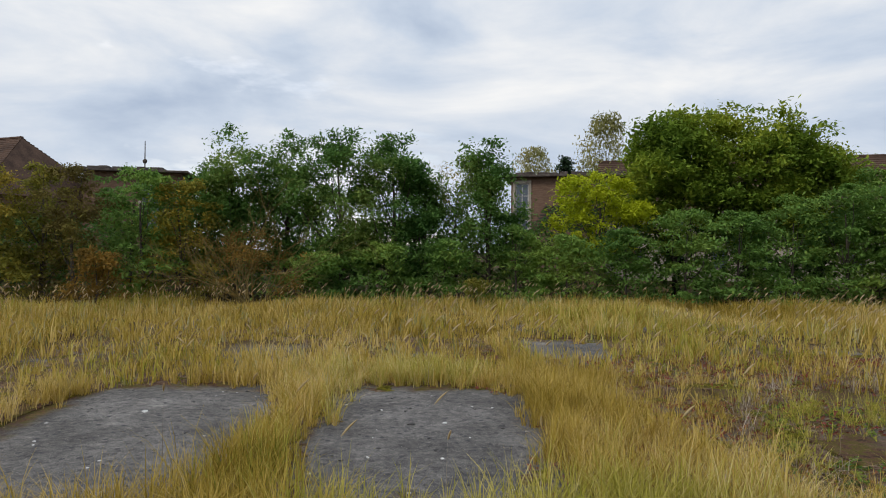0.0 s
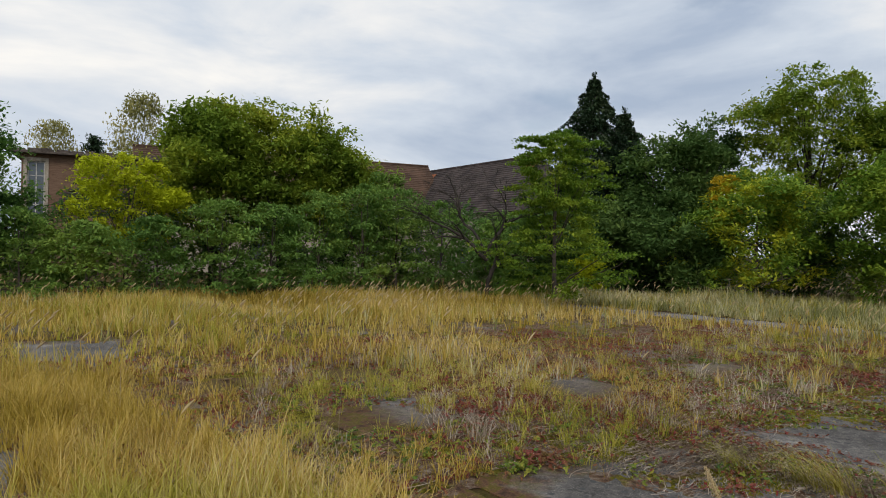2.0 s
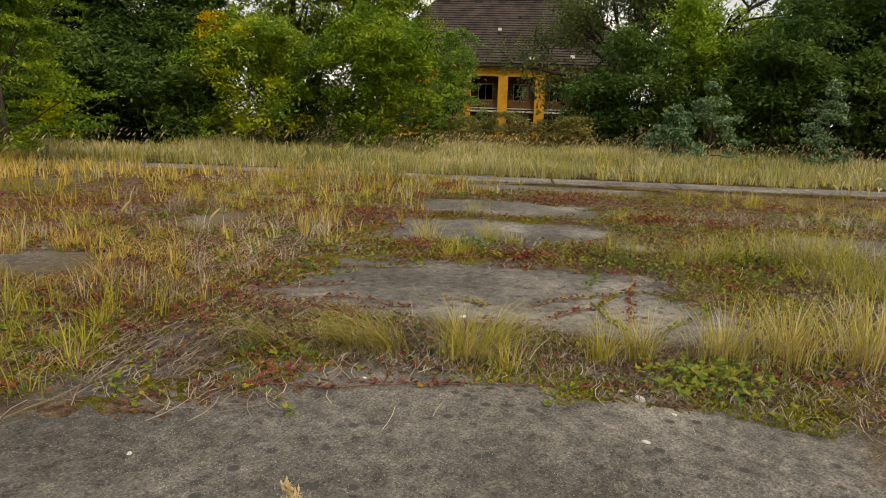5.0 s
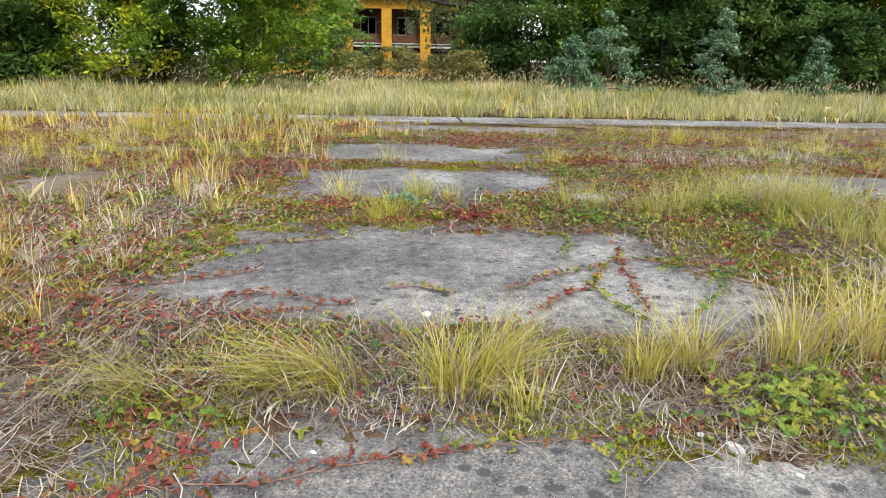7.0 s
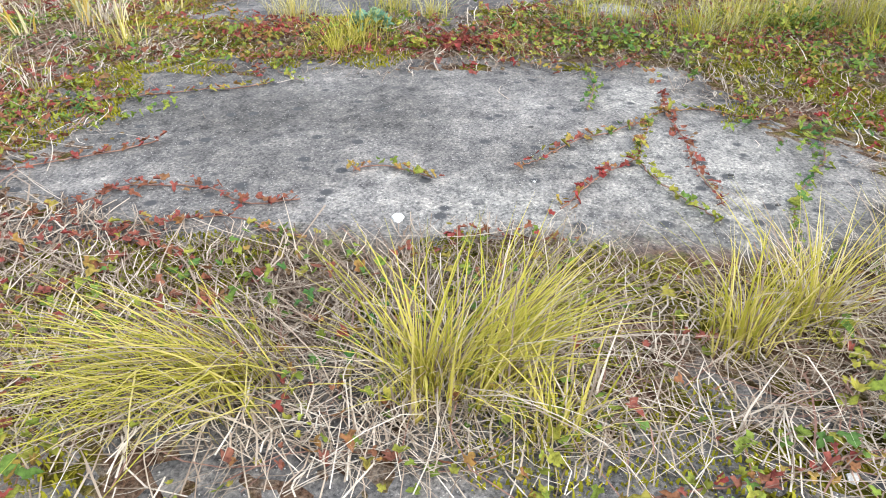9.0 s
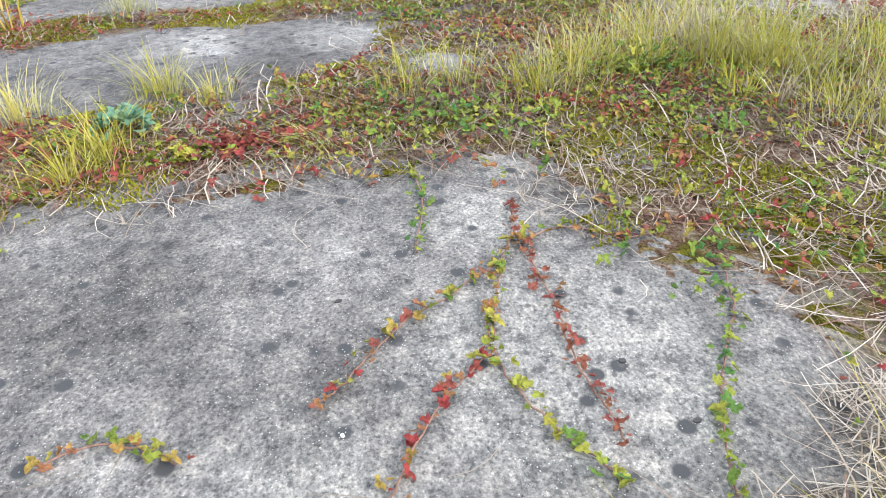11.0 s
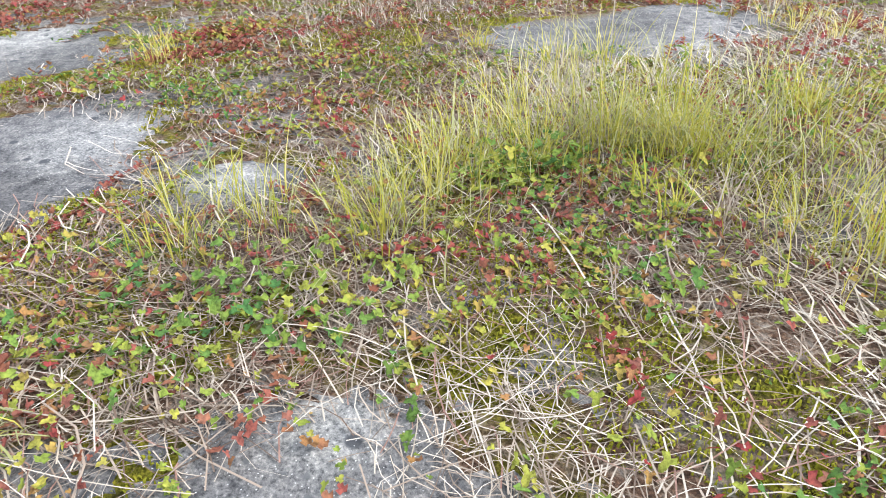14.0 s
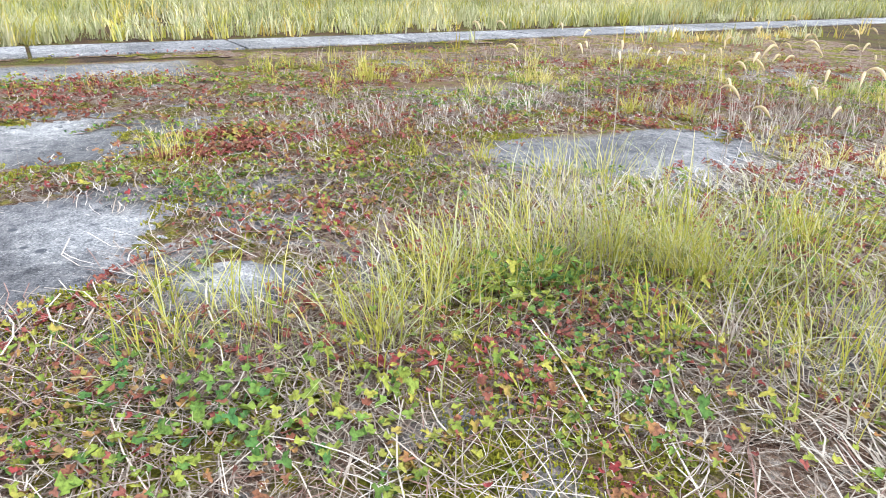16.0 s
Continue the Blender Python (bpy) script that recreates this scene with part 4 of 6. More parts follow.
def make_tree(kind, x, y, h, hw):
    low, pads, per, pad, shape, size, flat, rad = SPECS[kind]
    grow = min(max((h * hw) / 16.0, 0.55), 1.7)
    spread = 1.18
    share = 0.38 if kind in ("dark", "birch", "pine") else 0.48
    pts, ends = crown_points(h, hw * spread, low, int(pads * grow * 1.5), int(per * share * 1.55), pad * 0.95, shape, flat)
    name = "shrub" if kind in ("shrub", "orange") else "tree"
    t = tagged(new(name), TREE_LABEL[kind], name, "trees round the field")
    t.location = (x, y, 0)
    v, f = wood(h, rad * h, 0.74 if kind not in ("shrub", "pine") else (0.5 if kind == "shrub" else 0.95), ends, 0.02 * h, 16 if kind in ("big", "robinia") else 9)
    trunk = new("trunk", np_mesh("trunk", v, f, DARK_BARK if kind in ("pine", "dark", "big") else BARK))
    trunk.parent = t
    v, f = leaves(pts, size * (0.86 if share < 0.45 else 0.8), 0.5 if kind != "birch" else 0.9)
    crown = new("crown", np_mesh("crown", v, f, FOLIAGE[LEAF_OF.get(kind, kind)]))
    crown.parent = t
    if kind == "sap":
        q, _ = crown_points(1.7, 0.8, 0.2, 16, 90, 0.5, "bush", 0.3)
        v, f = leaves(q + np.array([0.9, -0.9, 0.4]), 0.17)
        spray = new("spray", np_mesh("spray", v, f, FOLIAGE["yellow"]))
        spray.parent = t
        spray["label"] = "yellow lower leaf sprays"
    if kind == "yellowish":
        q, _ = crown_points(2.4, 1.5, 0.1, 24, 80, 0.5, "bush", 0.35)
        v, f = leaves(q + np.array([-0.9, 1.1, h - 3.0]), 0.2)
        spray = new("spray", np_mesh("spray", v, f, FOLIAGE["amber"]))
        spray.parent = t
        spray["label"] = "amber-yellow upper leaf sprays"
    return t


def branching(h, r, levels, spread, mat, name, start=None, sides=5, tips=None):
    """Bare twigs: every limb forks into thinner crooked ones."""
    chunks = []

    def grow(p, d, length, rad, lvl):
        n = 5
        pts = [p]
        for _ in range(n):
            d = d + rng.normal(0, 0.16, 3)
            d /= np.linalg.norm(d)
            p = p + d * length / n
            pts.append(p)
        chunks.append(tube(pts, np.linspace(rad, rad * 0.55, n + 1), sides if lvl > 1 else 3))
        if tips is not None and lvl <= 1:
            tips.append(pts[-1])
        if lvl <= 0:
            return
        for _ in range(3 if lvl > 1 else 4):
            q = pts[rng.integers(2, n + 1)]
            dd = d + rng.normal(0, spread, 3) + np.array([0, 0, 0.12])
            dd /= np.linalg.norm(dd)
            grow(q, dd, length * rng.uniform(0.5, 0.8), rad * 0.5, lvl - 1)

    for p, d, ln, rd in start:
        grow(np.array(p, float), np.array(d, float), ln, rd, levels)
    v, f = merge(chunks)
    return np_mesh(name, v, f, mat)


def spruce(x, y, h, hw):
    """A spruce: whorls of drooping branches, each hung with needle sprays, narrowing to a spire."""
    t = tagged(new("tree"), TREE_LABEL["conifer"], "tree", "trees round the field")
    t.location = (x, y, 0)
    axis = np.stack([0.05 * np.sin(np.linspace(0, 4, 10)), np.zeros(10), np.linspace(0, h, 10)], 1)
    chunks = [tube(axis, np.linspace(0.017 * h, 0.012, 10), 7)]
    pts = [np.column_stack([rng.normal(0, 0.07, 60), rng.normal(0, 0.07, 60), rng.uniform(h * 0.93, h, 60)])]
    z = 0.08 * h
    while z < 0.97 * h:
        u = z / h
        reach = hw * (1 - u) ** 0.95 * (1 + 0.12 * math.sin(z * 2.9) + rng.normal(0, 0.1))
        for k in range(9):
            a = k * 0.698 + z * 2.4 + rng.normal(0, 0.15)
            r = reach * rng.uniform(0.5, 1.15) + 0.1
            s = np.linspace(0, 1, 5)
            line = np.stack([math.cos(a) * r * s, math.sin(a) * r * s, z + r * (0.12 * s - 0.42 * s ** 2)], 1)
            chunks.append(tube(line, np.linspace(0.035, 0.006, 5), 3))
            m = int(46 + 48 * r)
            q = rng.uniform(0.12, 1, m) ** 0.7
            side = rng.normal(0, 0.16 + 0.1 * r, m) * (1.1 - q)
            pts.append(np.stack([math.cos(a) * r * q - math.sin(a) * side, math.sin(a) * r * q + math.cos(a) * side, z + r * (0.12 * q - 0.42 * q ** 2) - np.abs(rng.normal(0, 0.2, m))], 1))
        z += 0.34 + 0.2 * (1 - u)
    v, f = merge(chunks)
    new("trunk", np_mesh("trunk", v, f, DARK_BARK)).parent = t
    v, f = leaves(np.concatenate(pts), 0.27, 0.5, 0.4)
    new("crown", np_mesh("crown", v, f, FOLIAGE["needle"])).parent = t


def open_tree(label, x, y, starts, levels, spread, leaf, per_tip, size, puff):
    """A tree whose dark limbs show through a thin crown gathered at the twig ends."""
    t = tagged(new("tree"), label, "tree", "trees round the field")
    t.location = (x, y, 0)
    tips = []
    new("trunk", branching(12, 0.25, levels, spread, DARK_BARK, "trunk", starts, 5, tips)).parent = t
    tips = np.repeat(np.array(tips), per_tip, axis=0)
    v, f = leaves(tips + rng.normal(0, 1, tips.shape) * np.array([puff, puff, puff * 0.55]), size, 0.7)
    new("crown", np_mesh("crown", v, f, FOLIAGE[leaf])).parent = t


TREES = [
    ("olive", -27.4, 27.1, 6.3, 2.0), ("olive", -26.4, 29.4, 6.5, 1.9), ("brown", -24.0, 28.6, 6.4, 1.7), ("green", -22.0, 31.1, 6.4, 2.3), ("green", -24.6, 34.0, 7.0, 2.4), ("olive", -20.2, 31.6, 6.0, 1.9), ("olive", -29.5, 28.0, 6.4, 2.2), ("big", 14.8, 43.4, 9.4, 3.0),
    ("orange", -22.0, 27.5, 2.4, 1.4), ("robinia", -21.0, 34.8, 6.8, 2.0), ("robinia", -19.0, 35.2, 9.6, 2.4), ("robinia", -16.6, 37.2, 9.7, 1.9),
    ("robinia", -12.9, 35.6, 9.4, 2.5), ("robinia", -10.1, 36.3, 9.5, 2.2), ("robinia", -8.4, 36.7, 7.3, 1.3), ("thin", -6.9, 39.0, 7.7, 1.5),
    ("robinia", -4.8, 37.2, 9.0, 1.9), ("green", -3.2, 36.2, 3.8, 1.8), ("birch", 3.8, 62.3, 14.9, 2.2), ("birch", -2.6, 66.6, 12.4, 2.1),
    ("pine", 0.6, 73.0, 12.6, 3.0), ("yellow", 1.3, 38.3, 7.0, 2.6), ("big", 6.4, 42.9, 11.5, 4.0), ("big", 10.6, 42.9, 11.9, 3.9),
    ("green", -0.5, 35.2, 3.2, 2.0), ("green", 2.6, 36.0, 3.6, 1.9), ("green", 5.5, 35.6, 4.6, 2.4), ("green", 8.4, 36.6, 4.6, 2.2),
    ("green", 10.9, 36.3, 5.4, 2.2), ("green", 13.6, 36.4, 6.0, 2.1), ("green", -13.4, 32.8, 2.2, 2.1), ("green", -10.2, 34.2, 2.8, 2.3),
    ("green", -7.0, 34.8, 3.0, 2.1), ("green", 15.6, 36.0, 5.9, 2.2), ("green", 18.1, 35.2, 5.3, 2.2), ("green", 16.4, 39.4, 7.2, 2.1),
    ("green", 19.9, 32.4, 3.9, 1.9), ("green", 21.6, 33.8, 4.6, 2.2), ("sap", 13.3, 17.8, 6.0, 1.9), ("conifer", 33.7, 39.7, 16.0, 4.2),
    ("conifer", 36.6, 39.4, 13.6, 3.6), ("dark", 38.4, 35.0, 12.6, 2.9), ("dark", 34.6, 34.6, 11.0, 2.6), ("dark", 44.6, 37.4, 14.3, 2.6),
    ("dark", 28.6, 34.2, 6.4, 2.6), ("dark", 25.2, 33.6, 5.2, 2.4), ("big", 46.9, 30.7, 17.0, 5.4), ("big", 50.2, 26.0, 14.2, 3.9),
    ("sapgreen", 38.6, 19.8, 8.4, 3.8), ("yellowish", 34.6, 26.2, 7.8, 3.4), ("dark", 31.8, 29.8, 5.2, 2.4), ("dark", 40.2, 26.4, 6.9, 2.4),
    ("green", 56.0, 21.6, 8.4, 2.9), ("green", 51.6, 21.0, 4.8, 2.6), ("green", 52.0, 19.6, 8.6, 2.2), ("dark", 52.6, 5.9, 8.8, 3.4),
    ("light", 55.0, 2.0, 12.0, 3.2), ("pinebush", 42.4, 1.0, 4.2, 2.3), ("pinebush", 41.3, 2.9, 2.8, 1.4), ("pinebush", 41.9, -4.8, 4.3, 1.3),
    ("dark", 60.8, -6.8, 13.1, 4.6), ("light", 67.3, -2.5, 11.8, 3.7), ("dark", 58.0, -11.6, 12.2, 3.9), ("dark", 55.0, -15.9, 12.4, 3.7),
    ("dark", 63.3, -1.6, 8.0, 4.1), ("dark", 52.0, -8.8, 6.8, 3.2), ("dark", 49.2, -12.4, 5.2, 2.9), ("shrub", 51.2, 15.2, 2.3, 2.6),
    ("shrub", 51.9, 12.1, 1.7, 1.8), ("shrub", 50.2, 18.4, 1.8, 2.4), ("dark", 51.0, 8.3, 5.6, 2.0), ("shrub", 48.8, 9.6, 2.0, 1.8), ("pinebush", 44.4, -10.4, 3.2, 1.2), ("yellowish", 52.8, -18.4, 8.2, 3.6),
    ("dark", 50.5, -2.9, 8.5, 3.0), ("dark", 53.8, -6.4, 13.0, 4.4), ("dark", 55.6, -11.8, 15.0, 4.6), ("dark", 52.6, -16.5, 14.0, 4.4), ("dark", 50.0, -22.4, 10.0, 4.0), ("dark", 46.0, -28.0, 10.5, 4.2),
]
NEARER = 0.8
for kind, x, y, h, hw in TREES:
    if kind in ("birch", "pine"):
        make_tree(kind, x, y, h, hw)
    elif kind == "conifer":
        spruce(-1 + (x + 1) * NEARER, 0.5 + (y - 0.5) * NEARER, 2.1 + (h - 2.1) * NEARER, hw * NEARER * 2.5)
    elif kind == "sap":
        make_tree(kind, 15.6, 21.2, 7.1, 2.5)
    else:
        make_tree(kind, -1 + (x + 1) * NEARER, 0.5 + (y - 0.5) * NEARER, 2.1 + (h - 2.1) * NEARER, hw * NEARER * 1.06)

# low orange-yellow bush and small green bush in the grass before the trees
for kind, x, y, h, hw in (("yellow", -4.2, 25.6, 1.2, 0.7), ("green", 7.4, 26.4, 1.3, 0.5)):
    pts, ends = crown_points(h, hw, 0.1, 22, 60, 0.35, "bush", 0.6)
    b = tagged(new("bush"), "small rounded bush standing in dry grass", "bush")
    b.location = (x, y, 0)
    v, f = wood(h, 0.03, 0.7, ends, 0.05, 6, 5)
    new("stem", np_mesh("stem", v, f, BARK)).parent = b
    v, f = leaves(pts, 0.12)
    new("crown", np_mesh("crown", v, f, FOLIAGE["olive" if kind == "yellow" else "green"])).parent = b

# leafless tree and arching half-bare shrub
dead = tagged(new("tree"), "bare dead tree with crooked dark branches", "tree", "trees round the field")
dead.location = (14.1, 23.9, 0)
dead.scale = (0.8, 0.8, 0.8)
new("trunk", branching(7, 0.2, 4, 0.62, DARK_BARK, "trunk", [((0, 0, 0), (0.02, 0, 1), 3.0, 0.15), ((0.05, 0, 2.2), (-0.75, 0.3, 0.8), 2.8, 0.12), ((0, 0, 2.6), (0.35, -0.2, 1), 2.5, 0.13), ((0, 0, 2.4), (-0.2, 0.2, 1), 2.7, 0.11)])).parent = dead
open_tree("tall grey-green willow with airy crown on dark limbs", 48.4, 6.4, [((0, 0, 0), (0, 0, 1), 6.0, 0.34)] + [((0, 0, 4.6 + 0.35 * k), (0.75 * math.cos(k * 1.26), 0.8 * math.sin(k * 1.26), 0.75), 4.2, 0.17) for k in range(6)] + [((0, 0, 6.0), (0.1, 0.25, 1), 3.6, 0.18), ((0, 0, 6.0), (0, -0.45, 1), 3.6, 0.16)], 3, 0.5, "willow", 42, 0.33, 0.62)
open_tree("leaning tree with flat thin crown on a crooked bare limb", 50.0, 1.6, [((0, 0, 0), (0, -0.08, 1), 7.0, 0.27), ((0, -0.55, 6.9), (0, -0.62, 0.8), 4.4, 0.18)] + [((0, -2.4 - 0.25 * k, 9.0 + 0.3 * k), (0.5 * math.cos(k * 1.7), 0.75 * math.sin(k * 1.7) - 0.1, 0.75), 2.5, 0.09) for k in range(6)], 3, 0.42, "willow", 12, 0.22, 0.34)
twig = tagged(new("shrub"), "arching half-bare shrub with yellow-brown lichened twigs", "shrub")
twig.location = (-12.8, 24.6, 0)
twig.scale = (0.82, 0.82, 0.82)
starts = []
for k in range(26):
    a = rng.uniform(0, 2 * np.pi)
    e = rng.uniform(0.4, 1.25)
    starts.append(((0.3 * math.cos(a), 0.3 * math.sin(a), 0), (math.cos(a) * math.cos(e), math.sin(a) * math.cos(e), math.sin(e)), rng.uniform(2.0, 3.4), 0.035))
new("brushwood", branching(3.6, 0.03, 2, 0.5, TWIG, "brushwood", starts, 4)).parent = twig
pts, _ = crown_points(3.8, 3.4, 0.15, 70, 45, 0.7, "bush", 0.5)
v, f = leaves(pts, 0.15)
new("crown", np_mesh("crown", v, f, FOLIAGE["orange"])).parent = twig

# dark undergrowth behind the front trees, a belt round the field
n = 60000
s = rng.uniform(0, 1, n)
belt = np.array([-1.0, 0.5]) + NEARER * 1.03 * np.array([(-48, 22), (-30, 33), (-18, 39.5), (0, 41), (14, 41), (24, 37.5), (34, 37), (44, 29), (52, 23.5), (57, 21)])
belt2 = np.array([-1.0, 0.5]) + NEARER * 1.03 * np.array([(57, 6), (58, 0), (57, -10), (52, -22), (44, -34)])


def along(line, u):
    d = np.concatenate([[0], np.cumsum(np.hypot(*np.diff(line, axis=0).T))])
    return np.stack([np.interp(u * d[-1], d, line[:, 0]), np.interp(u * d[-1], d, line[:, 1])], 1)


for line, count, top in ((belt, 56000, 4.8), (belt2, 32000, 7.5)):
    u = rng.uniform(0, 1, count)
    xy = along(line, u) + rng.normal(0, 1.1, (count, 2))
    hz = top * (0.55 + 0.6 * smooth_noise(xy[:, 0], xy[:, 1], 0.7, 5))
    z = hz * rng.uniform(0, 1, count) ** 0.8 + 0.05
    stuff("undergrowth", leaves(np.column_stack([xy, z]), 0.34), FOLIAGE["dark"], "dark tangled undergrowth between the trees", "undergrowth")

# ---- grass ----
def joint_distance(x, y):
    """Distance to the nearest slab joint, with a wavering edge, and distances to cross and long joints."""
    a, b = rows_of(x, y)
    a = a + 0.25 * (smooth_noise(x, y, 1.5, 11) - 0.5)
    b = b + 0.25 * (smooth_noise(x, y, 1.5, 12) - 0.5)
    da = np.min(np.abs(a[:, None] - np.array(A_JOINTS)[None]), axis=1)
    db = np.min(np.abs(b[:, None] - np.array(B_JOINTS)[None]), axis=1)
    return np.minimum(da, db), da, db


def scatter(count, x0, x1, y0, y1):
    return rng.uniform(x0, x1, count), rng.uniform(y0, y1, count)


def keep_field(x, y):
    """Chance of tall grass at a place."""
    d, da, db = joint_distance(x, y)
    a, b = rows_of(x, y)
    off = track_offset(x, y)
    far = np.clip((y - 15.5) / 4.0, 0, 1)
    bare = bareness(x, y)
    patch = smooth_noise(x, y, 0.55, 21)
    west = np.where(a < 1.6, np.exp(-(d / 0.42) ** 2), 0)
    west = np.maximum(west, np.where((a > -0.15) & (a < 1.9 - 0.12 * (b - 4)) & (b > 3.5) & (b < 12), 0.75, 0))
    east = np.where((a >= 1.6) & (off < -0.8), np.exp(-(d / 0.35) ** 2) * np.clip((patch - 0.42) * 3, 0.04, 0.8), 0)
    mid = np.where((b > 11.6) & (a < 5), np.clip(0.25 + (patch - 0.4) * 1.6, 0.08, 0.9), 0)
    mid2 = np.where((b > 4) & (a >= 1.6) & (off < -1.5), np.clip((patch - 0.3) * 0.75, 0.05, 0.4) * np.clip((b - 3) / 5, 0.1, 1), 0)
    beyond = np.where(off > 1.1, np.clip(0.55 + 0.5 * (patch - 0.4), 0.2, 1), 0)
    left = np.where(a < -7.2, np.clip(0.2 + (patch - 0.35), 0, 1), 0)
    p = np.maximum.reduce([west, east, mid, mid2, beyond, far * 0.9, left])
    p = np.where(bare > 0.05, p * np.clip(0.25 - bare, 0, 0.2), p)
    return np.where(np.abs(off) < 1.0, 0.0, p)


def clumps(x, y, per, height, spread, width, lean=(0.1, 0.9), segments=2):
    """Tufts: every place bears a fan of blades of its own height."""
    n = len(x)
    k = np.repeat(np.arange(n), per)
    m = len(k)
    az = rng.uniform(0, 2 * np.pi, m)
    r = np.abs(rng.normal(0, 1, m)) * spread[k]
    return blades(x[k] + r * np.cos(az), y[k] + r * np.sin(az), height[k] * rng.uniform(0.45, 1.15, m), width[k] * rng.uniform(0.6, 1.3, m), rng.uniform(*lean, m), segments=segments, heading=az + rng.normal(0, 0.7, m))


# far field: tall tufts out to the trees
x, y = scatter(52000, -30, 52, 5, 32)
near = np.hypot(x, y) < 11
ok = (rng.uniform(0, 1, len(x)) < keep_field(x, y)) & ~near & (y < np.where(x < -5, 27.5 + 0.3 * (x + 5), np.where(x < 17, 28.8, 28.8 - 0.62 * (x - 17))))
x, y = x[ok], y[ok]
x2, y2 = scatter(22000, 20, 46, -28, 12)
ok = (rng.uniform(0, 1, len(x2)) < keep_field(x2, y2))
x, y = np.concatenate([x, x2[ok]]), np.concatenate([y, y2[ok]])
tone = smooth_noise(x, y, 0.45, 31)
dist = np.hypot(x, y)
hgt = (0.24 + 0.42 * smooth_noise(x, y, 0.8, 32)) * rng.uniform(0.65, 1.35, len(x)) * np.clip(0.75 + dist / 80, 0.7, 1.15)
wid = 0.009 + dist * 0.0007
off = track_offset(x, y)
greenish = rng.uniform(0, 1, len(x)) < np.where(off > 1, 0.2, np.clip((tone - 0.44) * 1.3, 0.04, 0.5))
pale = ~greenish & (rng.uniform(0, 1, len(x)) < np.where(off > 1, 0.93, np.where((x > 3) & (y < 11), 0.45, 0.07)))
for mask, mat, lab in ((~greenish & ~pale, GRASS_GOLD, "tall dry golden grass"), (greenish, GRASS_GREEN, "tall yellow-green grass"), (pale, PALE_GRASS, "bleached pale grass tufts")):
    stuff("grass", clumps(x[mask], y[mask], 7, hgt[mask], 0.06 + 0.0016 * dist[mask], wid[mask] * 1.3), mat, lab, "grass")

# near joints west of the slabs walked over: long soft tufts
x, y = scatter(12500, -10, 3.2, 1.2, 12)
a, b = rows_of(x, y)
ok = (rng.uniform(0, 1, len(x)) < keep_field(x, y)) & (np.hypot(x, y) < 12.5) & (np.hypot(x - 0.0, y - 1.0) > 1.3) & (a < 2.2)
ok &= (np.abs(y - 0.75 * (x + 1.0)) > 0.6) | (y > 4)
x, y = x[ok], y[ok]
tone = smooth_noise(x, y, 0.9, 33) + rng.normal(0, 0.08, len(x))
hgt = rng.uniform(0.3, 0.62, len(x)) * (0.75 + 0.5 * smooth_noise(x, y, 2.2, 34))
for mask, mat in ((tone < 0.68, GRASS_GOLD), (tone >= 0.68, GRASS_GREEN)):
    stuff("grass", clumps(x[mask], y[mask], 16, hgt[mask], np.full(mask.sum(), 0.05), np.full(mask.sum(), 0.0105), (0.15, 0.95), 3), mat, "long soft grass in the slab joints", "grass")

# overgrown slab corners beside the line walked
px, py = [], []
for a0, a1, b0, b1, count in ((1.0, 2.7, 4.9, 7.0, 80), (2.9, 8.6, 4.6, 7.2, 190), (5.3, 8.3, -4.2, -1.1, 130), (8.8, 12.6, -2.6, -1.2, 45), (9.0, 12.8, 4.9, 8.5, 90), (12.9, 18.5, 4.5, 10.5, 170), (13.0, 18.5, -9.0, -1.2, 150), (2.2, 9.0, 7.2, 11.5, 420), (8.4, 13.0, -9.0, -4.5, 200)):
    a, b = rng.uniform(a0, a1, count), rng.uniform(b0, b1, count)
    qx, qy = plan(a, b)
    px.append(qx)
    py.append(qy)
x, y = np.concatenate(px), np.concatenate(py)
ok = (bareness(x, y) < 0.02) & (track_offset(x, y) < -1.1)
x, y = x[ok], y[ok]
tone = smooth_noise(x, y, 1.2, 35) + rng.normal(0, 0.1, len(x))
hgt = rng.uniform(0.15, 0.42, len(x))
for mask, mat in (((tone < 0.40) & (x < 8), GRASS_GOLD), (((tone >= 0.40) | (x >= 8)) & (tone < 0.54), STRAW), (tone >= 0.54, GRASS_GREEN)):
    stuff("grass", clumps(x[mask], y[mask], 22, hgt[mask], np.full(mask.sum(), 0.07), np.full(mask.sum(), 0.0085), (0.15, 1.1), 3), mat, "loose mixed grass tufts over slab corners", "grass")


def tuft(x, y, n, height, spread, mat, lean=(0.2, 1.0), label="tuft of yellow-green grass in a slab joint", fall=None):
    """A tuft rooted on one small crown; with fall its blades bend over towards that heading."""
    r = np.minimum(np.abs(rng.normal(0, spread, n)), 1.7 * spread)
    az = rng.uniform(0, 2 * np.pi, n)
    way = az + rng.normal(0, 0.8, n) if fall is None else rng.normal(fall, 0.55, n)
    v, f = blades(r * np.cos(az), r * np.sin(az), height * rng.uniform(0.35, 1.2, n), rng.uniform(0.0035, 0.0095, n), rng.uniform(*lean, n), segments=4, heading=way)
    ob = tagged(new("grass_tuft", np_mesh("grass_tuft", v, f, mat)), label, "grass tuft", "grass tufts")
    ob.location = (x, y, 0)
    return ob


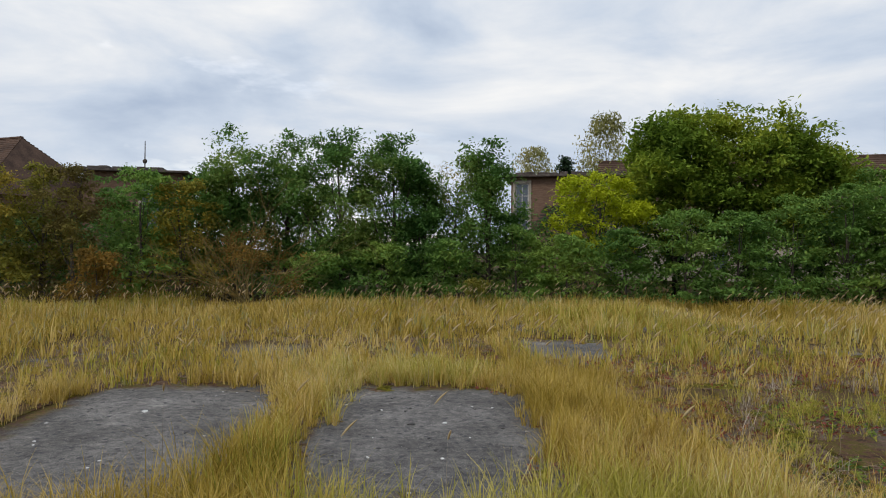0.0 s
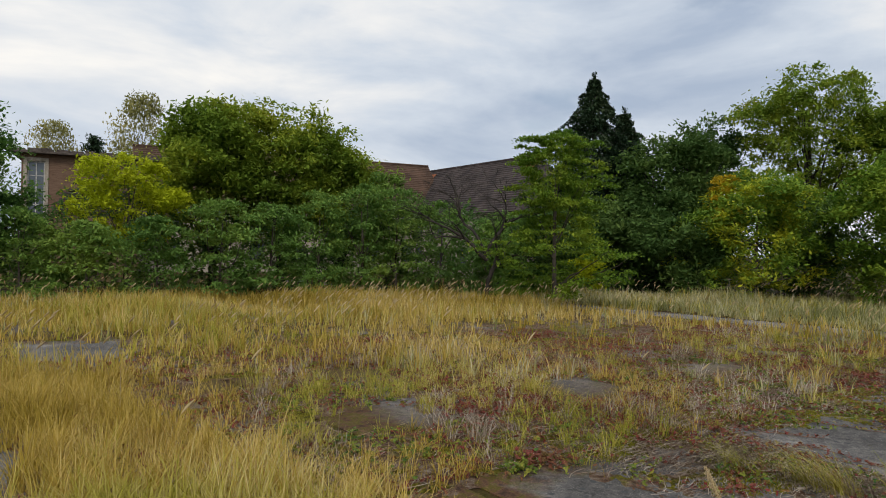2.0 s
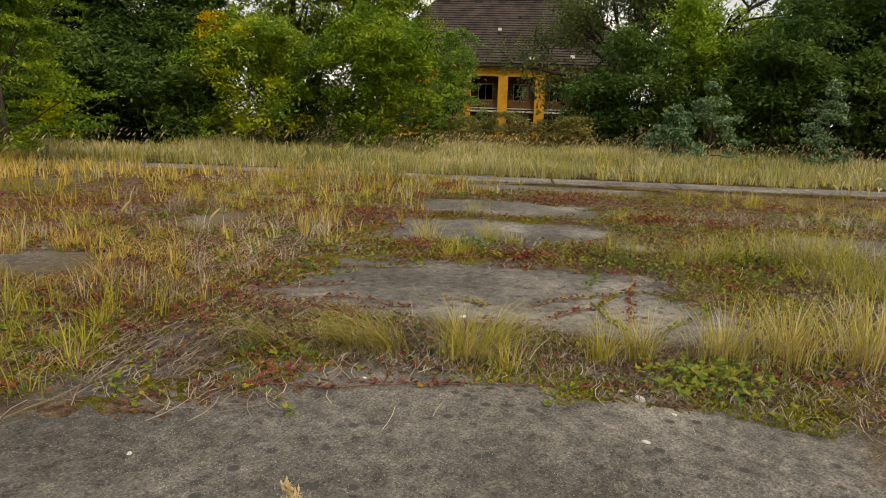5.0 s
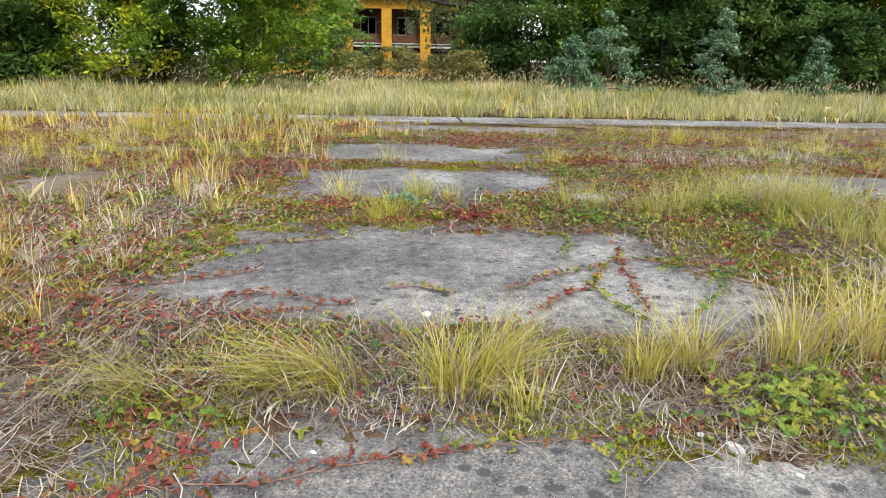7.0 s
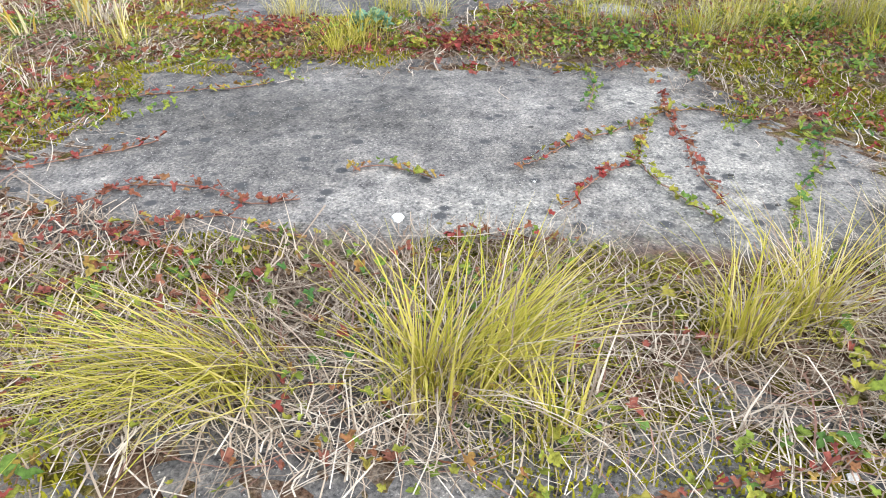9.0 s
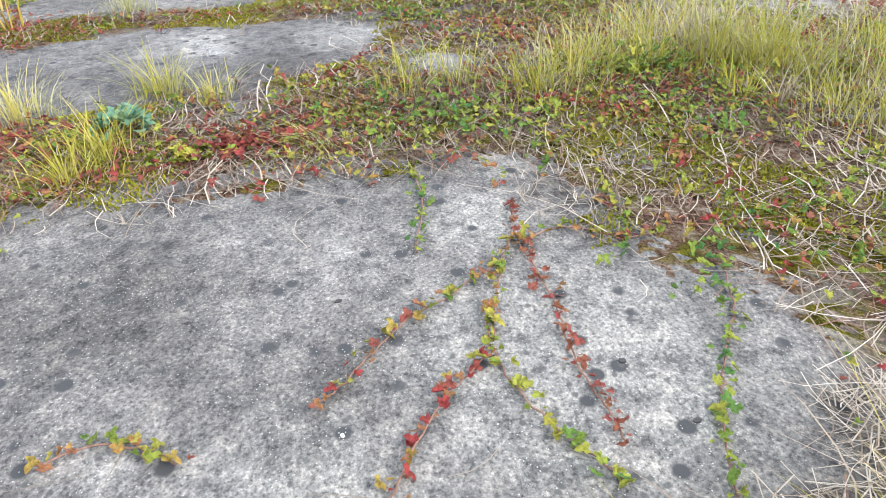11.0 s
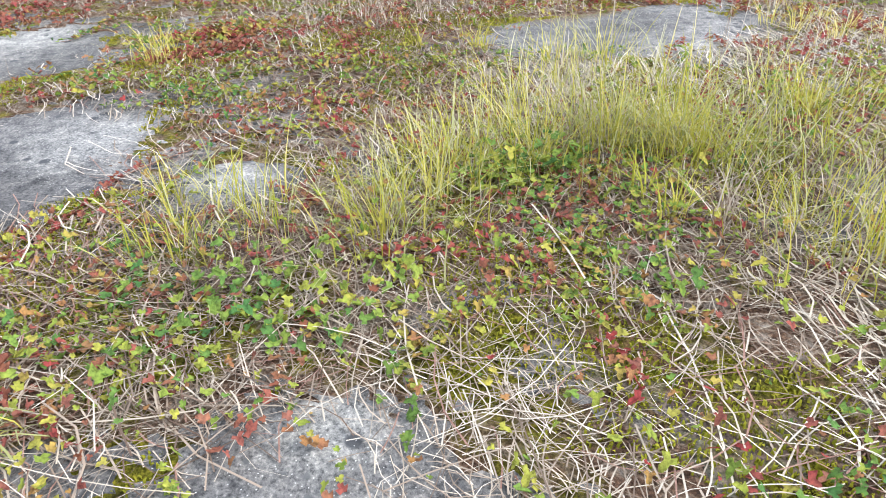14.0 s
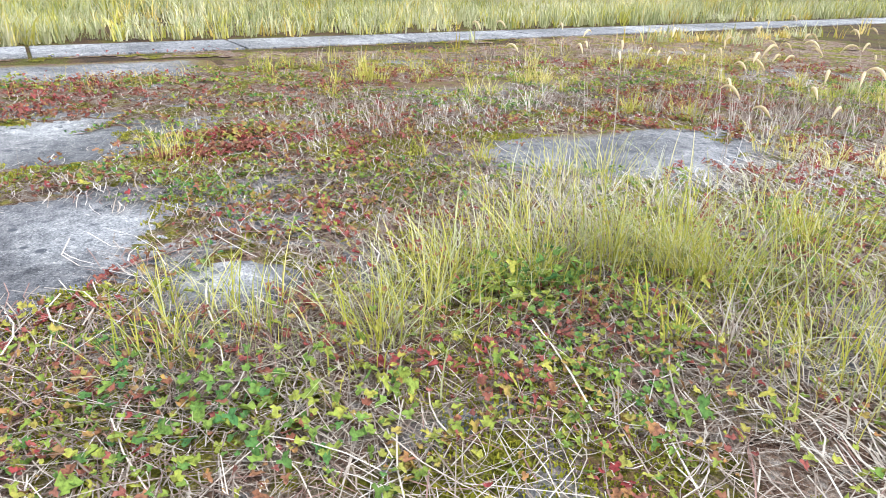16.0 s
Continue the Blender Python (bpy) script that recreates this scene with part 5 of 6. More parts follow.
# x, y, blades, height, spread, heading of the fall
for x, y, n, h, sp, fall in (
    (5.03, 3.66, 170, 0.52, 0.12, 2.3), (5.0, 3.95, 120, 0.46, 0.13, 2.5), (5.13, 3.12, 170, 0.5, 0.09, None), (5.17, 2.93, 190, 0.5, 0.09, -0.9), (5.0, 2.72, 60, 0.34, 0.07, None), (5.5, 2.12, 120, 0.42, 0.08, None), (5.66, 1.88, 150, 0.46, 0.09, None),
    (4.75, 4.5, 130, 0.42, 0.16, 2.6), (5.9, 1.3, 170, 0.55, 0.14, None), (6.1, 0.85, 220, 0.62, 0.18, None), (6.3, 0.3, 200, 0.65, 0.2, None),
    (10.05, 0.2, 120, 0.62, 0.09, None), (9.9, -0.13, 120, 0.64, 0.09, None), (10.07, 1.15, 70, 0.5, 0.12, None), (9.96, 0.71, 110, 0.56, 0.13, None), (9.64, 2.54, 45, 0.36, 0.10, None),
    (9.85, 2.18, 60, 0.4, 0.12, None), (10.5, 0.6, 60, 0.5, 0.16, None), (9.55, 1.65, 80, 0.45, 0.12, None), (9.8, 1.35, 70, 0.45, 0.12, None), (10.2, 2.57, 25, 0.3, 0.08, None), (9.57, -0.26, 80, 0.5, 0.16, None), (8.95, -0.1, 70, 0.45, 0.18, None),
    (8.66, -0.25, 90, 0.5, 0.16, None), (9.5, -0.8, 70, 0.5, 0.2, None), (10.12, -1.13, 80, 0.5, 0.2, None), (9.9, 4.3, 80, 0.4, 0.09, None), (9.75, 3.9, 50, 0.32, 0.08, None), (9.5, 5.1, 100, 0.42, 0.12, None), (8.75, 3.1, 30, 0.3, 0.1, 2.2),
    (8.3, -0.9, 70, 0.5, 0.2, None), (7.7, -0.8, 70, 0.45, 0.2, None), (7.2, -0.4, 70, 0.4, 0.2, None), (11.2, 0.0, 50, 0.5, 0.2, None), (11.6, -0.6, 50, 0.5, 0.2, None)):
    sp = sp * (2.0 if x > 8.2 and y < 3 else 1.0)
    tuft(x, y, n, h, sp, GRASS_GREEN, (0.15, 0.9) if fall is None else (0.5, 1.35), fall=fall)
    tuft(x + 0.05, y - 0.04, int(n * (1.0 if x > 8.2 else 0.5)), h * 0.9, sp * 1.3, PALE_GRASS if x > 8.2 else STRAW, (0.3, 1.4), "dry bleached grass tuft in a slab joint", fall)
for k in range(60):
    a = A_JOINTS[rng.integers(6, 12)] + rng.normal(0, 0.25)
    b = rng.uniform(-12, 14)
    x, y = plan(a, b)
    if track_offset(x, y) < -1 and not (a < 6.6 and 0 < b < 6.5) and math.hypot(x - 7, y - 2) > 1.6 and not (a < 3.6 and b < 6):
        tuft(x, y, int(rng.uniform(70, 160)), rng.uniform(0.3, 0.55), 0.16, GRASS_GREEN if k % 3 else (PALE_GRASS if a > 9 else GRASS_GOLD), label="tuft of mixed green and dry grass in a joint")


def plumes(x, y, height, name, label, lean=0.25, head=(0.12, 0.2), fat=1.0, droop=0.35, way=None, tilt=0.6):
    """Reed-grass stems with feathery drooping heads."""
    n = len(x)
    az = rng.normal(-0.6, 0.7, n) if way is None else np.full(n, way)
    stems = blades(x, y, height, np.full(n, 0.004) + 0.00012 * np.hypot(x, y), np.full(n, lean), segments=3, heading=az, droop=0.2)
    chunks = []
    for k in range(n):
        out = lean * height[k]
        tip = np.array([x[k] + math.cos(az[k]) * out, y[k] + math.sin(az[k]) * out, height[k] * (1 - 0.2 * lean)])
        d = np.array([math.cos(az[k]) * tilt, math.sin(az[k]) * tilt, 1.1 - 0.58 * tilt])
        L = rng.uniform(*head)
        s = np.linspace(-0.1, 1, 6)
        q = tip + np.outer(s * L, d) + np.outer(-droop * L * np.clip(s, 0, 1) ** 2, [0, 0, 1.6])
        if n == 1:
            u = rng.uniform(0, 1, 420)
            wide = 0.013 * fat * np.sin(np.pi * np.clip(0.12 + 0.8 * u, 0, 1)) + 0.001
            core = np.stack([np.interp(u, np.linspace(0, 1, 6), q[:, c]) for c in range(3)], 1)
            chunks.append(leaves(core + rng.normal(0, 1, (420, 3)) * wide[:, None], 0.014, 1.0, 0.3))
        chunks.append(tube(q, (0.35 if n == 1 else 1.0) * np.array([0.002, 0.011, 0.014, 0.012, 0.008, 0.001]) * fat * (1 + 0.02 * math.hypot(x[k], y[k])), 3 if n > 100 else 6))
    ob = stuff(name, stems, STRAW, "thin straw stems of reed grass", "grass")
    stuff("seed_heads", merge(chunks), PLUME, label, "grass heads")


x, y = scatter(5200, -28, 40, 8, 28)
ok = (rng.uniform(0, 1, len(x)) < keep_field(x, y) * np.clip(smooth_noise(x, y, 0.35, 41) * 2 - 0.55, 0, 1)) & (np.hypot(x, y) > 9) & (y < np.where(x < -5, 27 + 0.3 * (x + 5), np.where(x < 17, 28, 28 - 0.62 * (x - 17))))
plumes(x[ok], y[ok], rng.uniform(0.6, 1.0, ok.sum()), "reed_grass", "pale feathery grass heads over the field", 0.2, (0.14, 0.26), 1.0, 0.12)
x, y = scatter(1100, 26, 42, -24, 14)
plumes(x, y, rng.uniform(0.65, 1.0, len(x)), "reed_grass", "pale feathery grass heads along the wood edge", 0.2, (0.12, 0.2), 0.75, 0.12)
x, y = scatter(95, 9.5, 14.5, -6.5, -0.6)
plumes(x, y, rng.uniform(0.7, 1.05, len(x)), "reed_grass", "curling pale grass heads beside the slab", 0.3, (0.2, 0.32), 0.72, 0.42)
x = np.array([-3.9, -3.3, -4.6, -2.7, -2.4, -1.6, -0.4, 0.3, 1.4, -5.3, 5.0, 4.7])
y = np.array([5.4, 4.9, 6.1, 6.0, 5.2, 5.6, 5.9, 6.6, 6.9, 5.7, 5.3, 5.9])
plumes(x, y, np.array([1.0, 0.75, 0.95, 0.8, 0.7, 0.75, 0.8, 1.1, 1.1, 0.9, 0.9, 0.95]), "reed_grass", "single pale grass heads in the joints", 0.1, (0.14, 0.22), 0.7, 0.1)
plumes(np.array([1.52]), np.array([2.13]), np.array([1.05]), "reed_grass", "single straw-coloured grass head standing over the slab", 0.03, (0.16, 0.165), 0.62, 0.02, 2.2, 0.38)


# ---- low growth over the slabs: dry short grass, straw litter, creepers ----
def cover(x, y):
    """Chance of low growth: everywhere but on the bare patches, the track and far grass."""
    c = np.clip(0.12 - bareness(x, y) * 2.2, 0, 1)
    off = track_offset(x, y)
    return np.where(np.abs(off) < 0.9, 0, c)


def thatch(x0, x1, y0, y1, step):
    """A thin uneven mat over slabs and joints, torn open where concrete shows."""
    gx, gy = np.meshgrid(np.arange(x0, x1, step), np.arange(y0, y1, step))
    k, w = gx.shape[0], gx.shape[1]
    px, py = gx.ravel() + rng.normal(0, step * 0.2, k * w), gy.ravel() + rng.normal(0, step * 0.2, k * w)
    dj = joint_distance(px, py)[0]
    bare = bareness(px, py)
    depth = np.where(bare > 0.03, -2.0, 0.35 * np.clip(-bare, 0, 0.6)) + 0.9 * np.clip(0.5 - dj, 0, 0.5) + 0.55 * (smooth_noise(px, py, 4.0, 91) - 0.62) + 0.4 * (smooth_noise(px, py, 13.0, 92) - 0.5) + rng.normal(0, 0.09, k * w)
    z = 0.0146 + 0.009 * np.clip(depth, 0, 1) + 0.004 * np.clip(depth, 0, 1) * smooth_noise(px, py, 17.0, 93)
    z = np.where(depth < 0.06, 0.010, z)
    idx = np.arange(k * w).reshape(k, w)
    f = np.stack([idx[:-1, :-1], idx[:-1, 1:], idx[1:, 1:], idx[1:, :-1]], -1).reshape(-1, 4)
    keep = (depth[f].max(1) > 0.06) & (np.abs(track_offset(px[f[:, 0]], py[f[:, 0]])) > 0.95) & (track_offset(px[f[:, 0]], py[f[:, 0]]) < 0)
    f = f[keep]
    used, f = np.unique(f, return_inverse=True)
    return np.stack([px, py, z], 1)[used], [f.reshape(-1, 4)]


stuff("thatch", thatch(3.5, 13.0, -4.0, 6.5, 0.045), MAT, "matted rusty litter and moss over the slab edges", "litter")
for x0, x1, y0, y1 in ((-12.0, 3.5, -4.0, 17.0), (3.5, 13.0, 6.5, 17.0), (13.0, 22.5, -12.0, 17.0), (3.5, 13.0, -12.0, -4.0)):
    stuff("thatch", thatch(x0, x1 + 0.02, y0, y1 + 0.02, 0.11), MAT, "rusty litter and moss spread over the slabs", "litter")

def mossy(x, y):
    """0..1: where moss cushions swell up along joints and in hollows."""
    a, b = rows_of(x, y)
    dj = joint_distance(x, y)[0]
    p = smooth_noise(x, y, 3.2, 71) + 0.35 * (smooth_noise(x, y, 9.0, 72) - 0.5) - 0.28 * np.clip(dj - 0.35, 0, 1)
    for ca, cb, ra, rb in ((8.9, -0.35, 0.5, 0.75), (5.42, 1.6, 0.22, 1.5), (4.75, 3.55, 0.4, 0.3), (9.4, 3.0, 0.3, 1.6), (13.5, -0.2, 0.3, 0.8), (8.3, -0.3, 0.6, 0.35)):
        p = p + 0.24 * np.exp(-((a - ca) / ra) ** 2 - ((b - cb) / rb) ** 2)
    p = p + 0.5 * (smooth_noise(x, y, 15.0, 73) - 0.5)
    return np.where(bareness(x, y) < 0.05, np.clip((p - 0.565) * 6, 0, 1), 0)


x, y = scatter(100000, -12, 21, -10, 17)
ok = (rng.uniform(0, 1, len(x)) < cover(x, y) * np.clip(smooth_noise(x, y, 1.1, 61) * 1.6 - 0.55, 0.02, 1)) & (track_offset(x, y) < -0.8)
near = np.hypot(x - 6.5, y - 2.5) < 3.2
ok &= ~near | (rng.uniform(0, 1, len(x)) < 0.25)
x, y = x[ok], y[ok]
m = len(x)
close = np.hypot(x - 9.5, y - 0.5) < 7.5
for mask, mat in ((close, STRAW), (~close, GRASS_GOLD)):
    k = mask.sum()
    stuff("grass", blades(x[mask], y[mask], rng.uniform(0.08, 0.30, k), rng.uniform(0.003, 0.007, k), rng.uniform(0.3, 1.3, k), segments=3), mat, "short dry grass over the slabs", "grass")


def straws(x, y, length, width, lift):
    """Dead stalks lying flat and crossing one another."""
    n = len(x)
    az = rng.uniform(0, np.pi, n)
    curve = rng.normal(0, 0.3, n)
    z0 = rng.uniform(0.02, lift, n)
    z1 = rng.uniform(0.02, lift, n)
    cols = []
    for k in range(4):
        s = k / 3 - 0.5
        ang = az + curve * s * 2
        px = x + np.cos(az) * length * s - np.sin(az) * length * curve * (s * s - 0.12) * 1.6
        py = y + np.sin(az) * length * s + np.cos(az) * length * curve * (s * s - 0.12) * 1.6
        pz = z0 + (z1 - z0) * (s + 0.5)
        wx, wy = -np.sin(ang) * width / 2, np.cos(ang) * width / 2
        cols += [np.stack([px - wx, py - wy, pz], 1), np.stack([px + wx, py + wy, pz + 0.0015], 1)]
    v = np.stack(cols, 1).reshape(-1, 3)
    b = np.arange(n)[:, None] * 8
    return v, [b + np.array([[2 * k, 2 * k + 1, 2 * k + 3, 2 * k + 2]]) for k in range(3)]


x, y = scatter(230000, -8, 16, -6, 9)
dj = joint_distance(x, y)[0]
ok = rng.uniform(0, 1, len(x)) < cover(x, y) * np.clip(1.0 - 0.045 * np.hypot(x - 9, y - 0.5), 0.1, 1) * np.clip(0.35 + smooth_noise(x, y, 1.3, 62), 0.15, 1) * (1 - 0.5 * mossy(x, y)) * np.clip(0.3 + (x - 2.5) * 0.35, 0.3, 0.8)
x, y = x[ok], y[ok]
m = len(x)
stuff("straw_litter", straws(x, y, rng.uniform(0.08, 0.42, m), rng.uniform(0.0026, 0.0062, m), 0.05), STRAW, "matted grey straw litter over the slab edges", "litter")
a, b = rng.uniform(5.25, 6.75, 9000), rng.uniform(-0.4, 4.2, 9000)
x, y = plan(a, b)
ok = (bareness(x, y) < 0.1) & (rng.uniform(0, 1, 9000) < np.clip(smooth_noise(x, y, 2.6, 96) * 1.6 - 0.2, 0.15, 1))
m = ok.sum()
stuff("straw_litter", straws(x[ok], y[ok], rng.uniform(0.08, 0.34, m), rng.uniform(0.0022, 0.0045, m), 0.06), STRAW, "beige straw felt under the grass of the joint", "litter")
x, y = scatter(8500, 10.0, 19.0, -8.0, 5.0)
ok = (rng.uniform(0, 1, len(x)) < np.clip(0.2 - bareness(x, y) * 2.0, 0, 1)) & (track_offset(x, y) < -1)
m = ok.sum()
stuff("straw_litter", straws(x[ok], y[ok], rng.uniform(0.15, 0.5, m), rng.uniform(0.004, 0.008, m), 0.06), STRAW, "grey-pink dead stems matted over the slabs", "litter")
x, y = scatter(3400, 5.5, 12.5, -3.2, 5.5)
ok = rng.uniform(0, 1, len(x)) < np.clip(0.3 - bareness(x, y) * 2.0, 0, 1) * np.clip(smooth_noise(x, y, 1.4, 67) * 1.8 - 0.45, 0.08, 1)
m = ok.sum()
stuff("dead_stalks", straws(x[ok], y[ok], rng.uniform(0.35, 0.85, m), rng.uniform(0.004, 0.008, m), 0.07), STRAW, "long pale dead stalks lying crossed over the growth", "litter")
x, y = scatter(60000, -4, 16, -6, 9)
ok = rng.uniform(0, 1, len(x)) < cover(x, y) * np.clip(smooth_noise(x, y, 1.0, 66) * 1.4 - 0.3, 0.1, 1)
m = ok.sum()
stuff("dead_runners", straws(x[ok], y[ok], rng.uniform(0.12, 0.5, m), rng.uniform(0.003, 0.006, m), 0.05), STEM, "dead reddish creeper stems matted over the slabs", "litter")
x, y = scatter(1500, 2, 14, -4, 8)
ok = rng.uniform(0, 1, len(x)) < 0.35 * (bareness(x, y) > 0) * (bareness(x, y) < 0.45)
m = ok.sum()
stuff("straw_litter", straws(x[ok], y[ok], rng.uniform(0.08, 0.35, m), rng.uniform(0.0025, 0.004, m), 0.03), STRAW, "single dry stalks lying on bare concrete", "litter")


def creeper_leaves(x, y, z, size):
    """Small lobed leaves, folded along the midrib; six corners each."""
    n = len(x)
    az = rng.uniform(0, 2 * np.pi, n)
    tilt = rng.normal(0.25, 0.5, n)
    fold = rng.uniform(0.1, 0.75, n)
    d = np.stack([np.cos(az) * np.cos(tilt), np.sin(az) * np.cos(tilt), np.sin(tilt)], 1)
    side = np.stack([-np.sin(az), np.cos(az), rng.normal(0, 0.3, n)], 1)
    up = np.array([[0, 0, 1.0]])
    c = np.stack([x, y, z], 1)
    S = size[:, None]
    out = []
    for u, w in ((0.02, 0.0), (-0.16, 0.30), (0.26, 0.60), (0.36, 0.24), (0.74, 0.28), (1.0, 0.0), (0.74, -0.28), (0.36, -0.24), (0.26, -0.60), (-0.16, -0.30)):
        out.append(c + d * S * (u - 0.3) + side * S * w * (1 - 0.3 * fold[:, None]) + up * S * (abs(w) * fold[:, None] - 0.3 * u * u))
    v = np.stack(out, 1).reshape(-1, 3)
    b = np.arange(n)[:, None] * 10
    return v, [b + np.array([[0, 1, 2, 3]]), b + np.array([[0, 3, 4, 5]]), b + np.array([[0, 5, 6, 7]]), b + np.array([[0, 7, 8, 9]])]


x, y = scatter(140000, -1.5, 20, -9, 15)
rr = np.hypot(x - 7.5, y - 1.5)
dj = joint_distance(x, y)[0]
lush = np.clip(smooth_noise(x, y, 1.5, 63) * 1.5 - 0.3, 0.06, 1) * np.clip(1.15 - dj * 0.7, 0.3, 1)
ok = (rng.uniform(0, 1, len(x)) < cover(x, y) * lush * np.where(rr < 5, 0.30, np.where(x > 10, 0.2, 0.5))) & (track_offset(x, y) < -0.9)
x, y, rr = x[ok], y[ok], rr[ok]
m = len(x)
dj = joint_distance(x, y)[0]
zz = 0.03 + np.abs(rng.normal(0, 0.035, m)) * np.where(dj < 0.5, 1.5, 1)
size = rng.uniform(0.018, 0.054, m) * np.where(rr > 6, 1.15, 1)
tone = smooth_noise(x, y, 1.1, 64) + 0.125 * rng.normal(0, 1, m) - np.clip((rr - 2.5) * 0.04, 0, 0.12)
green = (tone + np.clip(0.5 - dj, 0, 0.5) * 0.45) * np.where(rr > 5, 0.85, 1) > 0.66
for mask, mat, lab in ((green, GREEN_LEAF, "green bramble and creeper leaves in the joints"), (~green & (tone > 0.40), VINE_LEAF, "creeper leaves turning yellow and red"), (~green & (tone <= 0.40), RED_LEAF, "red autumn creeper leaves over the slabs")):
    stuff("creeper", creeper_leaves(x[mask], y[mask], zz[mask], size[mask]), mat, lab, "creeper")


x, y = scatter(58000, 3.8, 12.8, -3.2, 6.0)
ok = rng.uniform(0, 1, len(x)) < np.clip(0.3 - bareness(x, y) * 2.0, 0, 1) * np.clip(smooth_noise(x, y, 1.9, 68) * 1.8 - 0.4, 0.1, 1) * (1 - 0.5 * mossy(x, y))
x, y = x[ok], y[ok]
m = len(x)
stuff("straw_litter", straws(x, y, rng.uniform(0.06, 0.36, m), rng.uniform(0.002, 0.005, m), 0.045), STRAW, "thick mat of pale straw beside the joints", "litter")
x, y = scatter(28000, 4.5, 12.5, -3.0, 5.5)
patch = smooth_noise(x, y, 2.3, 69)
dj = joint_distance(x, y)[0]
ok = rng.uniform(0, 1, len(x)) < cover(x, y) * np.clip(patch * 1.6 - 0.45, 0.04, 1) * np.clip(1.2 - 0.8 * dj, 0.25, 1)
x, y = x[ok], y[ok]
m = len(x)
pick = rng.uniform(0, 1, m) < 0.5
for mask, mat in ((pick, VINE_LEAF), (~pick, GREEN_LEAF)):
    stuff("creeper", creeper_leaves(x[mask], y[mask], 0.032 + np.abs(rng.normal(0, 0.03, mask.sum())), rng.uniform(0.016, 0.05, mask.sum())), mat, "small mixed creeper and weed leaves over the litter", "creeper")

x, y = scatter(36000, -4, 18, 3.5, 15)
ok = (rng.uniform(0, 1, len(x)) < cover(x, y) * np.clip(smooth_noise(x, y, 0.9, 95) * 1.7 - 0.35, 0.05, 1)) & (track_offset(x, y) < -1) & (joint_distance(x, y)[0] > 0.25) & (np.hypot(x - 5, y - 2.5) > 3.2)
x, y = x[ok], y[ok]
m = len(x)
stuff("creeper", creeper_leaves(x, y, 0.03 + np.abs(rng.normal(0, 0.03, m)), rng.uniform(0.03, 0.065, m)), RED_LEAF, "rusty creeper leaves carpeting the slabs", "creeper")

# wandering runners: leaves strung along many crooked stems
RUN = 1800
sx, sy = scatter(14000, 0.0, 18, -8, 10)
good = (rng.uniform(0, 1, len(sx)) < cover(sx, sy)) & (track_offset(sx, sy) < -1.2)
sx, sy = sx[good][:RUN], sy[good][:RUN]
n = len(sx)
heading = rng.uniform(0, 2 * np.pi, n)
kind_of = smooth_noise(sx, sy, 1.2, 81) + rng.normal(0, 0.13, n)
steps = 30
stems = []
cx, cy = sx.copy(), sy.copy()
trail = []
for k in range(steps):
    heading = heading + rng.normal(0, 0.22, n)
    cx = cx + 0.028 * np.cos(heading)
    cy = cy + 0.028 * np.sin(heading)
    trail.append((cx.copy(), cy.copy()))
tx = np.stack([t[0] for t in trail], 1)
ty = np.stack([t[1] for t in trail], 1)
live = bareness(tx.ravel(), ty.ravel()).reshape(n, steps) < 0.22
for code, (lo, hi), mat, lab in ((0, (-9, 0.37), RED_LEAF, "red creeper leaves strung along runners"), (1, (0.37, 0.61), VINE_LEAF, "mixed autumn creeper leaves strung along runners"), (2, (0.61, 9), GREEN_LEAF, "green creeper leaves strung along runners")):
    pick = (kind_of > lo) & (kind_of <= hi)
    qx, qy, ql = tx[pick].ravel(), ty[pick].ravel(), live[pick].ravel()
    qx, qy = qx[ql], qy[ql]
    m = len(qx)
    qd = np.hypot(qx - 7.5, qy - 1.5)
    stuff("creeper", creeper_leaves(qx + rng.normal(0, 0.02, m), qy + rng.normal(0, 0.02, m), 0.034 + np.abs(rng.normal(0, 0.022, m)), rng.uniform(0.018, 0.052, m) * np.where(qd > 6, 1.1, 1.0)), mat, lab, "creeper")
for k in range(n):
    if live[k].all() and k % 2 == 0:
        stems.append(tube(np.stack([tx[k], ty[k], np.full(steps, 0.028)], 1)[::3], np.full(len(tx[k][::3]), 0.0024), 3))
stuff("creeper_stems", merge(stems), STEM, "thin reddish creeper stems over the slabs", "creeper")


def vine(points, mat, label, step=0.024, size=(0.018, 0.052), thick=0.0036):
    """A creeper runner over the concrete: stem and leaves at short intervals."""
    p = np.array([(px, py) for px, py in points], float)
    d = np.concatenate([[0], np.cumsum(np.hypot(*np.diff(p, axis=0).T))])
    s = np.arange(0, d[-1], 0.03)
    cx, cy = np.interp(s, d, p[:, 0]), np.interp(s, d, p[:, 1])
    k = 9
    pad = k // 2
    cx = np.convolve(np.pad(cx, pad, "edge"), np.ones(k) / k, "valid")
    cy = np.convolve(np.pad(cy, pad, "edge"), np.ones(k) / k, "valid")
    cx += 0.018 * np.sin(s * 9 + p[0, 0] * 7) + rng.normal(0, 0.004, len(s))
    cy += 0.018 * np.cos(s * 7 + p[0, 1] * 5) + rng.normal(0, 0.004, len(s))
    top = tagged(new("creeper_runner"), label, "creeper", "creeper runners")
    v, f = tube(np.stack([cx, cy, np.full(len(s), 0.027) + 0.004 * np.sin(s * 13)], 1), np.full(len(s), thick), 5)
    new("stem", np_mesh("stem", v, f, STEM)).parent = top
    q = np.arange(0, d[-1], step)
    lx = np.interp(q, s, cx) + rng.normal(0, 0.022, len(q))
    ly = np.interp(q, s, cy) + rng.normal(0, 0.022, len(q))
    v, f = creeper_leaves(lx, ly, 0.032 + np.abs(rng.normal(0, 0.014, len(q))), rng.uniform(*size, len(q)))
    ob = new("foliage", np_mesh("foliage", v, f, mat))
    ob.parent = top
    return top


